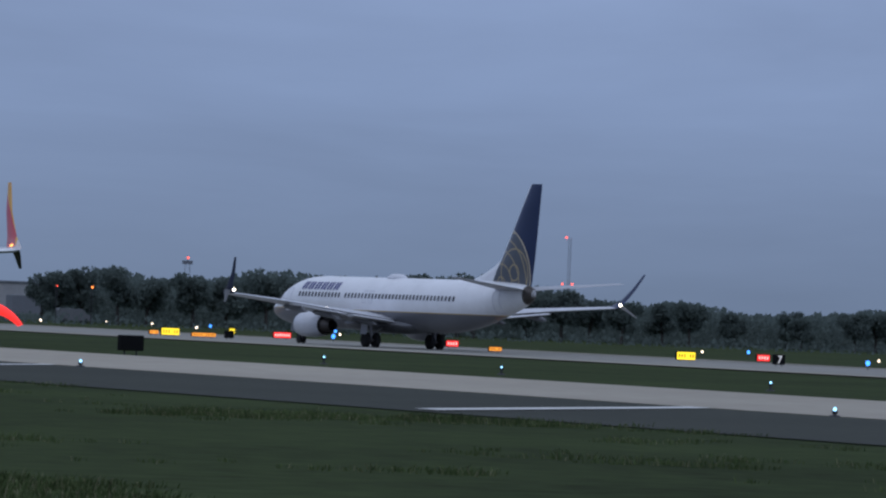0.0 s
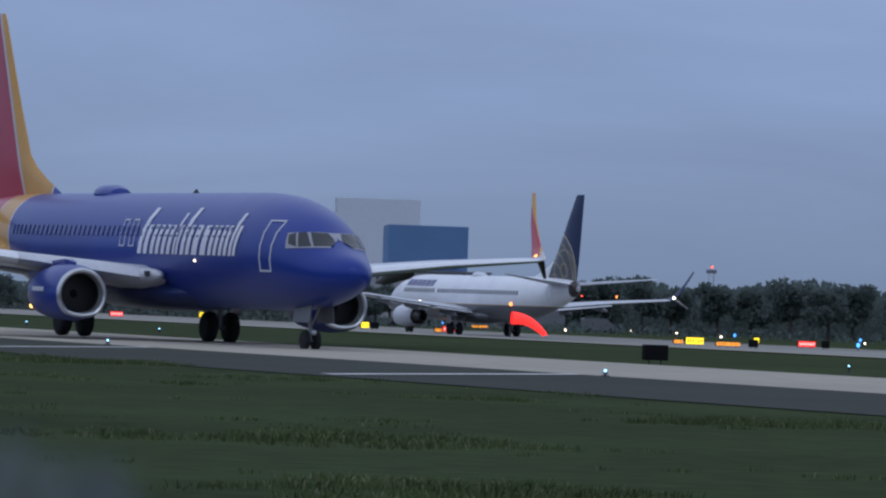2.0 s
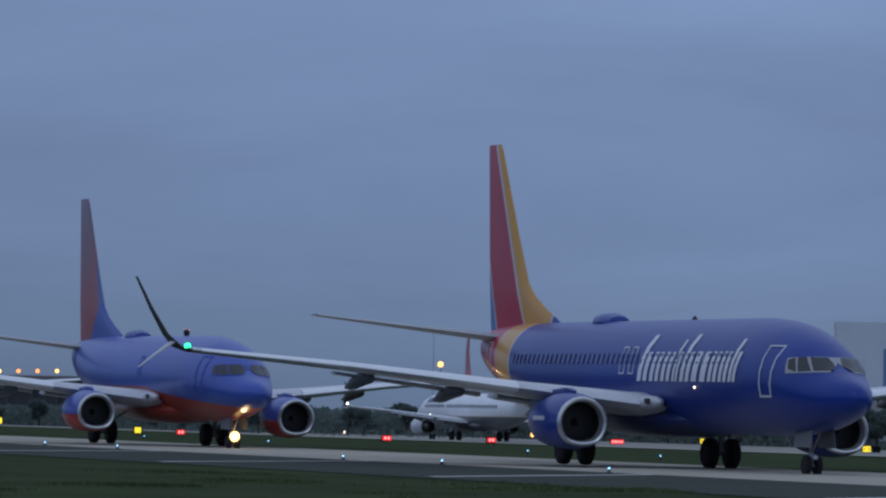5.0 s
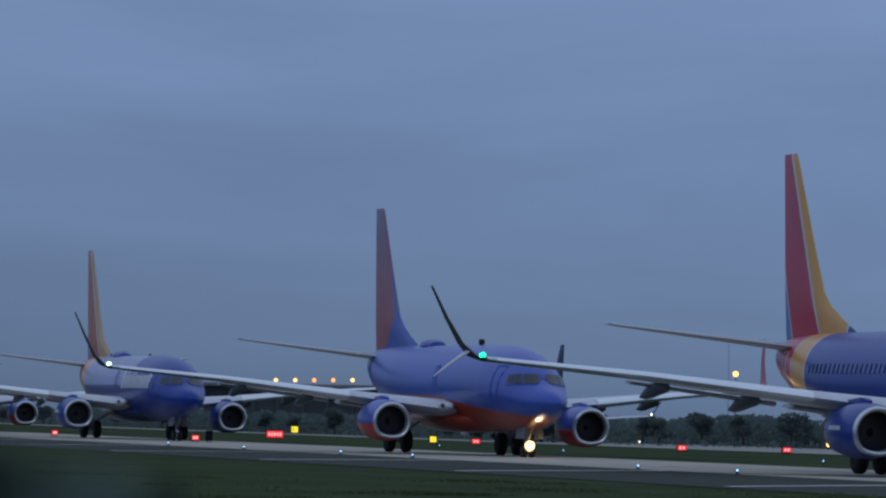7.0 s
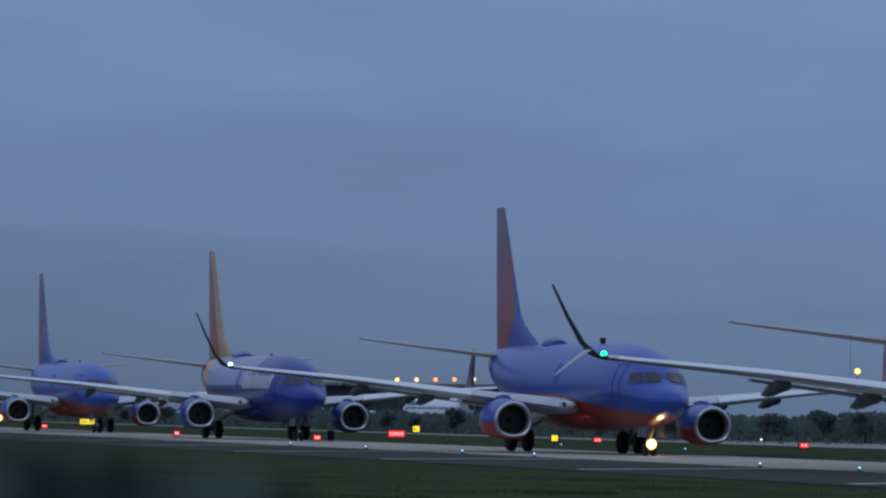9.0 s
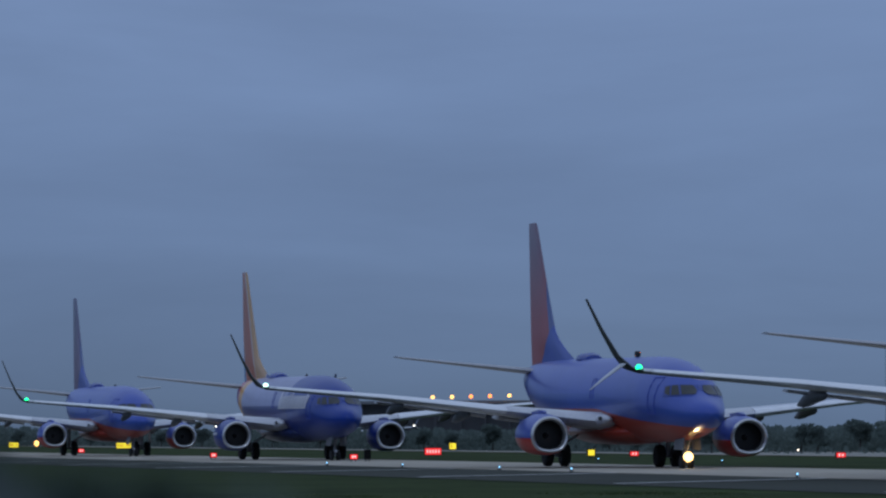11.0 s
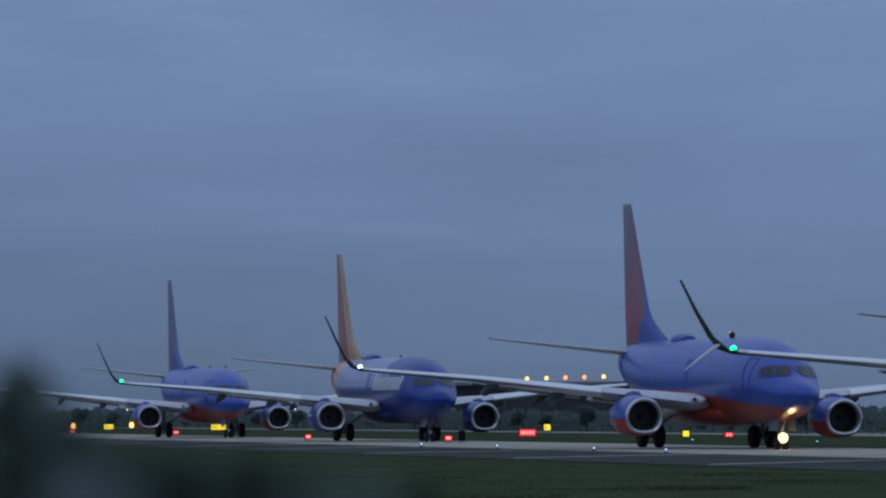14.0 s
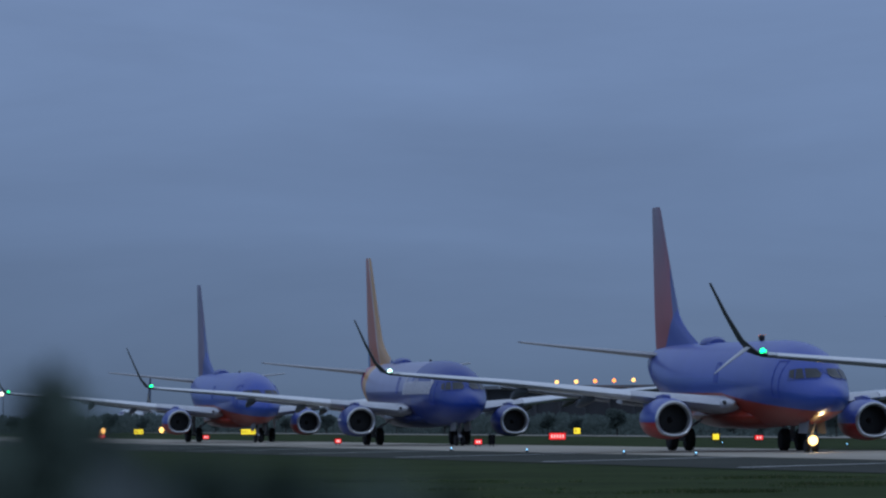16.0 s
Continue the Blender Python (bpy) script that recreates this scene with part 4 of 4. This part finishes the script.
rng = random.Random(4)
first = True
for i in range(74):
    az = -14.8 + i * 0.405 + rng.uniform(-0.14, 0.14)
    far = 668 + rng.uniform(-12, 26)
    if 2.2 < az < 4.9:
        if not (az < 3.7):
            continue
    x, y = far * math.tan(radians(az)), far
    z = ground_at(x, y)
    k = max(0.3, (EYE + far * math.tan(radians(top_at(az) + rng.uniform(-0.05, 0.02))) - z) / 6.0)
    m = pose(x, y, z, 0, 0, rng.uniform(0, 360)) @ Matrix.Diagonal((k * rng.uniform(0.95, 1.25), k * 1.1, k, 1))
    src = kinds[i % 4]
    if i < 4:
        src.matrix_world = m
    else:
        t = copy_thing(src, Matrix())
        t.matrix_world = m

for i, az in enumerate((2.25, 2.48, 2.66, 2.92, 3.1, 3.3, 3.5, 3.62, 4.62, 4.8)):
    x, y = 690 * math.tan(radians(az)), 690
    k = (EYE + y * math.tan(radians(top_at(az) + rng.uniform(-0.03, 0.01))) - ground_at(x, y)) / 6.0
    t = copy_thing(kinds[i % 4], Matrix())
    t.matrix_world = pose(x, y, ground_at(x, y), 0, 0, rng.uniform(0, 360)) @ Matrix.Diagonal((k * 1.05, k, k, 1))

wrng = random.Random(9)


def wood_place():
    az = wrng.uniform(-17, 17)
    if 2.2 < az < 4.8:
        return None
    far = 690 + wrng.uniform(0, 30)
    x, z0 = far * math.tan(radians(az)), -1.75
    wob = 0.05 * noise.noise((az * 2.3, 1.7, 0)) + 0.03 * noise.noise((az * 8.0, 5.2, 0))
    top = EYE + far * math.tan(radians(top_at(az) - 0.03 + wob))
    return (x, far, z0 + (top - z0) * wrng.random() ** 0.8)


core = []
for i in range(241):
    az = -17 + i * 34 / 240
    far = 722
    top = EYE + far * math.tan(radians(top_at(az) - 0.07 + 0.05 * noise.noise((az * 2.3, 1.7, 0)) + 0.03 * noise.noise((az * 8.0, 5.2, 0))))
    if 2.1 < az < 4.75:
        top = -0.9
    x = far * math.tan(radians(az))
    core.append([(x, far, -2.0), (x, far + 1, max(top - 0.6, -1.0)), (x, far + 4, max(top, -0.9)), (x, far + 12, max(top - 0.3, -0.9)), (x, far + 16, -2.0)])
thicket = part("thicket", loft(core), M_LEAF, None)
tagged(thicket, "dense dark interior of the distant woods", "woods", "", "stuff")
woods = new("far_woods", leaf_cloud(42000, wood_place, 0.9, wrng))
tagged(woods, "dark line of dense woods along the horizon", "woods", "", "stuff")


def scatter_place():
    az = wrng.uniform(-17, 17)
    far = 640 + wrng.uniform(0, 30)
    return (far * math.tan(radians(az)), far, -1.75 + wrng.random() ** 2 * 1.3)


tagged(new("far_scrub", leaf_cloud(5000, scatter_place, 0.6, wrng)), "low dark scrub at the foot of the woods", "scrub", "", "stuff")

M_BLUEWALL = material("blue_cladding", (0.10, 0.20, 0.38), rough=0.6, vary=0.1, scale=0.2, fine=2)
M_PALEWALL = material("pale_cladding", (0.33, 0.33, 0.34), rough=0.7, vary=0.12, scale=0.2, fine=2)
# wall tone close to the sky's: the haze before it is painted in
M_HAZEWALL = material("haze_tinted_cladding", (0.645, 0.68, 0.765), rough=0.9, spec=0.1, vary=0.05, scale=0.1, fine=1)
M_ROOF = material("grey_roof", (0.16, 0.17, 0.19), rough=0.8)
M_DARKWALL = material("dark_cladding", (0.06, 0.065, 0.075), rough=0.8)
M_LATTICE = material("mast_steel", (0.16, 0.17, 0.20), rough=0.6)


def block(thing, name, az0, az1, el0, el1, far, deep, mat, ground=False):
    """A box standing between two bearings and two heights at a distance."""
    x0, x1 = far * math.tan(radians(az0)), far * math.tan(radians(az1))
    z0, z1 = (-1.8 if ground else EYE + far * math.tan(radians(el0))), EYE + far * math.tan(radians(el1))
    return part(name, box((x1 - x0, deep, z1 - z0), ((x0 + x1) / 2, far + deep / 2, (z0 + z1) / 2), 0.05), mat, thing), x0, x1, z0, z1


hall = root("hangar", "blue block of a hangar above a pale lower storey", "building")
w1, *_ = block(hall, "upper_wall", 2.62, 3.505, 0.325, 0.82, 880, 20, M_BLUEWALL)
w2, x0, x1, z0, z1 = block(hall, "lower_wall", 2.05, 3.76, 0, 0.30, 876, 34, M_PALEWALL, True)
part("roof", box((x1 - x0 + 0.6, 34.6, 0.35), ((x0 + x1) / 2, 893, z1 + 0.17), 0.05), M_ROOF, hall)
for i in range(5):
    part("window", box((2.0, 0.1, 0.9), (x0 + 3 + i * 4.9, 875.93, z1 - 1.1)), M_PANE, w2)
block(hall, "sign_band", 2.98, 3.40, 0.36, 0.42, 879.6, 0.3, M_PALEWALL)
slab = root("tower_block", "tall block in the distance, haze put into its pale grey colour", "building")
w3, x0, x1, z0, z1 = block(slab, "wall", 2.04, 2.965, 0, 1.1, 1500, 20, M_HAZEWALL, True)
shed = root("warehouse", "long pale warehouse with a flat roof", "building")
w4, x0, x1, z0, z1 = block(shed, "wall", 3.72, 4.47, 0, 0.12, 860, 18, M_PALEWALL, True)
part("roof", box((x1 - x0 + 0.5, 18.5, 0.3), ((x0 + x1) / 2, 869, z1 + 0.1), 0.04), M_ROOF, shed)
part("dark_opening", box((3.4, 0.1, 1.2), (x0 + 4.5, 859.94, 0.0)), M_PANE, w4)
smooth(part("wall_lamp", ball((860 * math.tan(radians(4.089)), 859.7, EYE + 860 * math.tan(radians(0.03))), 0.28), L_WARM, w4))
annex = root("warehouse", "low grey annexe beside the pale warehouse", "building")
block(annex, "wall", 4.30, 4.72, 0, -0.02, 800, 14, M_ROOF, True)
house = root("terminal_building", "dark low terminal with amber lamps under its roof", "building")
w5, x0, x1, z0, z1 = block(house, "wall", -8.2, -5.2, 0, 0.30, 940, 20, M_DARKWALL, True)
part("roof", box((x1 - x0 + 2, 23, 0.6), ((x0 + x1) / 2, 949, z1 + 0.3), 0.05), M_ROOF, house)
for az, mat in ((-7.425, L_AMBER), (-7.21, L_AMBER), (-7.0, L_ORANGE), (-6.79, L_ORANGE), (-6.575, L_AMBER)):
    smooth(part("roof_lamp", ball((936 * math.tan(radians(az)), 936, EYE + 936 * math.tan(radians(0.382 + (az + 7) * 0.02))), 0.36), mat, house))
for i in range(12):
    part("column", box((0.5, 0.5, z1 + 1.8), (x0 + (x1 - x0) * i / 11, 939, (z1 - 1.8) / 2), 0.04), M_DARKWALL, house)


def pole_lamp(az, el, far, mat, r, label):
    ob = root("lamp_post", label, "lamp post", "distant lamp posts")
    x, z = far * math.tan(radians(az)), EYE + far * math.tan(radians(el))
    zg = ground_at(x, far)
    part("pole", rod((x, far, zg), (x, far, z), 0.07, 0.045, 8), M_STAKE, ob)
    part("arm", rod((x, far, z), (x, far - 0.8, z + 0.1), 0.05, seg=6), M_LATTICE, ob)
    smooth(part("lamp", ball((x, far - 0.8, z), r), mat, ob))


pole_lamp(-2.331, 0.542, 640, L_AMBER, 0.36, "tall pole with a glowing amber lamp")
pole_lamp(-2.413, 0.922, 1400, L_RED, 0.25, "distant thin pole with a red lamp")
pole_lamp(4.778, 0.10, 655, L_RED, 0.1, "small red lamp on a pole by the trees")
pole_lamp(5.165, 0.10, 655, L_ORANGE, 0.14, "orange lamp on a pole by the trees")
pole_lamp(-13.55, 0.302, 700, L_WARM, 0.3, "distant pole with a white lamp")
pole_lamp(3.03, 0.07, 655, L_RED, 0.12, "small red lamp on a pole by the trees")


def lattice(name, az, el_top, far, wide, lamps_at, label):
    ob = root(name, label, "mast")
    x, z1 = far * math.tan(radians(az)), EYE + far * math.tan(radians(el_top))
    zg = ground_at(x, far)
    for sx in (-1, 1):
        for sy in (-1, 1):
            part("mast_leg", rod((x + sx * wide / 2, far + sy * wide / 2, zg), (x + sx * wide / 2, far + sy * wide / 2, z1), 0.02, seg=6), M_LATTICE, ob)
    n = int((z1 - zg) / (wide * 1.1))
    for i in range(n):
        za, zb = zg + (z1 - zg) * i / n, zg + (z1 - zg) * (i + 1) / n
        s = 1 if i % 2 else -1
        part("brace", rod((x - s * wide / 2, far - wide / 2, za), (x + s * wide / 2, far - wide / 2, zb), 0.013, seg=5), M_LATTICE, ob)
    for dx, el in lamps_at:
        smooth(part("red_lamp", ball((x + dx, far - wide, EYE + far * math.tan(radians(el))), 0.17), L_RED, ob))
    return ob, x, z1


lattice("radio_mast", 10.437, 0.87, 760, 0.34, ((-0.6, 0.87), (-1.0, 0.345), (0.5, 0.345)), "thin steel lattice mast with red lamps above the trees")
ob, x, z1 = lattice("beacon_tower", 6.21, 0.40, 740, 0.7, ((0.0, 0.47),), "slim beacon tower with platform and red lamp")
part("platform", rod((x, 740, z1), (x, 740, z1 + 0.5), 0.75, 0.75, 12), M_LATTICE, ob)
part("antenna", rod((x, 740, z1 + 0.5), (x, 740, z1 + 1.2), 0.06, seg=6), M_LATTICE, ob)

# ---- parked vehicles and low huts at the foot of the woods ----
M_VAN = material("pale_van_paint", (0.13, 0.135, 0.14), rough=0.4)


def service_van(x, y, turn, k=1.0):
    ob = root("service_van", "pale service van parked far off by the trees", "van", "parked service vehicles")
    body = loft([[(a, s * w, z) for s, z in ((-1, 0.35), (-1, h), (1, h), (1, 0.35))] for a, w, h in ((-2.2, 0.85, 1.75), (-2.1, 0.92, 1.9), (0.9, 0.92, 1.9), (1.5, 0.9, 1.2), (2.2, 0.85, 1.05))])
    part("body", body, M_VAN, ob)
    for a in (-1.4, 1.4):
        for s in (-1, 1):
            part("wheel", wheel((a, s * 0.82, 0.34), 0.34, 0.2), M_TYRE, ob)
    part("windscreen", box((0.05, 1.5, 0.55), (1.22, 0, 1.55), 0.01, Matrix.Rotation(-0.7, 4, "Y")), M_GLASS, ob)
    ob.matrix_world = pose(x, y, ground_at(x, y), 0, 0, turn)


for x, y, turn in ((58.5, 672, 12), (33.0, 668, 170), (27.0, 670, 10)):
    service_van(x, y, turn)

# ---- weeds close before the lens, far out of focus ----
M_WEED = material("weed_leaf", (0.056, 0.080, 0.062), rough=0.9, vary=0.4, scale=20, fine=200)
M_PALEWEED = material("pale_dry_leaf", (0.13, 0.15, 0.15), rough=0.8, vary=0.2, scale=20, fine=200)
weed = root("tall_weed", "dark tall weeds close before the lens, blurred", "weeds")
WTOP = ((-16, 0.0), (-14.2, -0.3), (-13.6, -0.1), (-13.3, 0.45), (-12.98, 0.74), (-12.7, 0.35), (-12.45, -0.1), (-12.0, -0.3), (-11.0, -0.35), (-9.0, -0.55), (-7.6, -1.1))
prng = random.Random(21)


def weed_place():
    az = prng.triangular(-15.5, -7.8, -13)
    d = prng.uniform(1.35, 1.75)
    top = float(np.interp(az, [a for a, _ in WTOP], [b for _, b in WTOP])) - 0.28
    el = top - prng.random() ** 1.5 * 3.0
    return (d * math.sin(radians(az)), d * math.cos(radians(az)), EYE + d * math.tan(radians(el)))


leaves = leaf_cloud(860, weed_place, 0.018, prng)
leaves.materials.clear()
leaves.materials.append(M_WEED)
lv = new("leaves", leaves)
lv.parent = weed


def low_place():
    az = prng.uniform(-7.0, 0.0)
    d = prng.uniform(1.2, 1.6)
    el = -1.25 - 0.09 * (az + 7.0) - prng.random() * 1.4
    return (d * math.sin(radians(az)), d * math.cos(radians(az)), EYE + d * math.tan(radians(el)))


low_leaves = leaf_cloud(210, low_place, 0.014, prng)
low_leaves.materials.clear()
low_leaves.materials.append(M_PALEWEED)
new("low_leaves", low_leaves).parent = weed
stems = bmesh.new()
for i in range(18):
    az, d = -6.8 + i * 0.38, 1.4 + 0.2 * prng.random()
    add_rod(stems, (d * math.sin(radians(az)), d * math.cos(radians(az)), 0), (d * math.sin(radians(az)), d * math.cos(radians(az)), EYE + d * math.tan(radians(-1.7))), 0.0015, 0.0008, 5)
for i in range(26):
    az = -15.8 + i * 0.27
    d = 1.4 + 0.3 * prng.random()
    top = float(np.interp(az, [a for a, _ in WTOP], [b for _, b in WTOP])) - 0.35
    add_rod(stems, (d * math.sin(radians(az)) * 0.97, d * math.cos(radians(az)), 0), (d * math.sin(radians(az)), d * math.cos(radians(az)), EYE + d * math.tan(radians(top))), 0.004, 0.0015, 6)
part("stem", stems, M_WEED, weed)
pale = bmesh.new()
for j, (az, el, w) in enumerate(((-12.3, -0.75, 0.012), (-12.05, -0.95, 0.014), (-12.45, -1.0, 0.012))):
    d = 1.3
    add_box(pale, (w, 0.001, 0.011), (d * math.sin(radians(az)), d * math.cos(radians(az)), EYE + d * math.tan(radians(el))), 0.0, Matrix.Rotation(0.5 * j, 4, "Y"))
part("dry_leaf", pale, M_PALEWEED, weed, "pale dry leaf")



def motions():
    fw = Vector((math.cos(radians(112.17)), math.sin(radians(112.17)), 0))
    rows = []
    for t, s in ((0, 0.0), (0.5, 18.4), (1.5, 57.3), (2.5, 98.2), (6, 255.2), (7, 304.4), (9, 403.3), (12.5, 594.4), (16, 797.1)):
        p = Vector((59.19, 390.08, -1.21)) + fw * s
        rows.append((t, pose(p.x, p.y, p.z, 0, 0, 112.3)))
    walk(plane_e, rows)
    # the beacon of the second airliner sweeps once past the camera
    head = next(c for c in plane_b.children if c.name.startswith("beacon_head"))
    x, z = head.matrix_local.translation.x, head.matrix_local.translation.z
    turns = [(0, 164), (13.40, 164), (13.42, 239), (13.45, 305), (13.5, 344), (13.55, 383), (13.58, 449), (13.60, 500), (13.62, 524), (16, 524)]
    walk(head, [(t, pose(x, 0, z, 0, 0, a)) for t, a in turns])


motions()
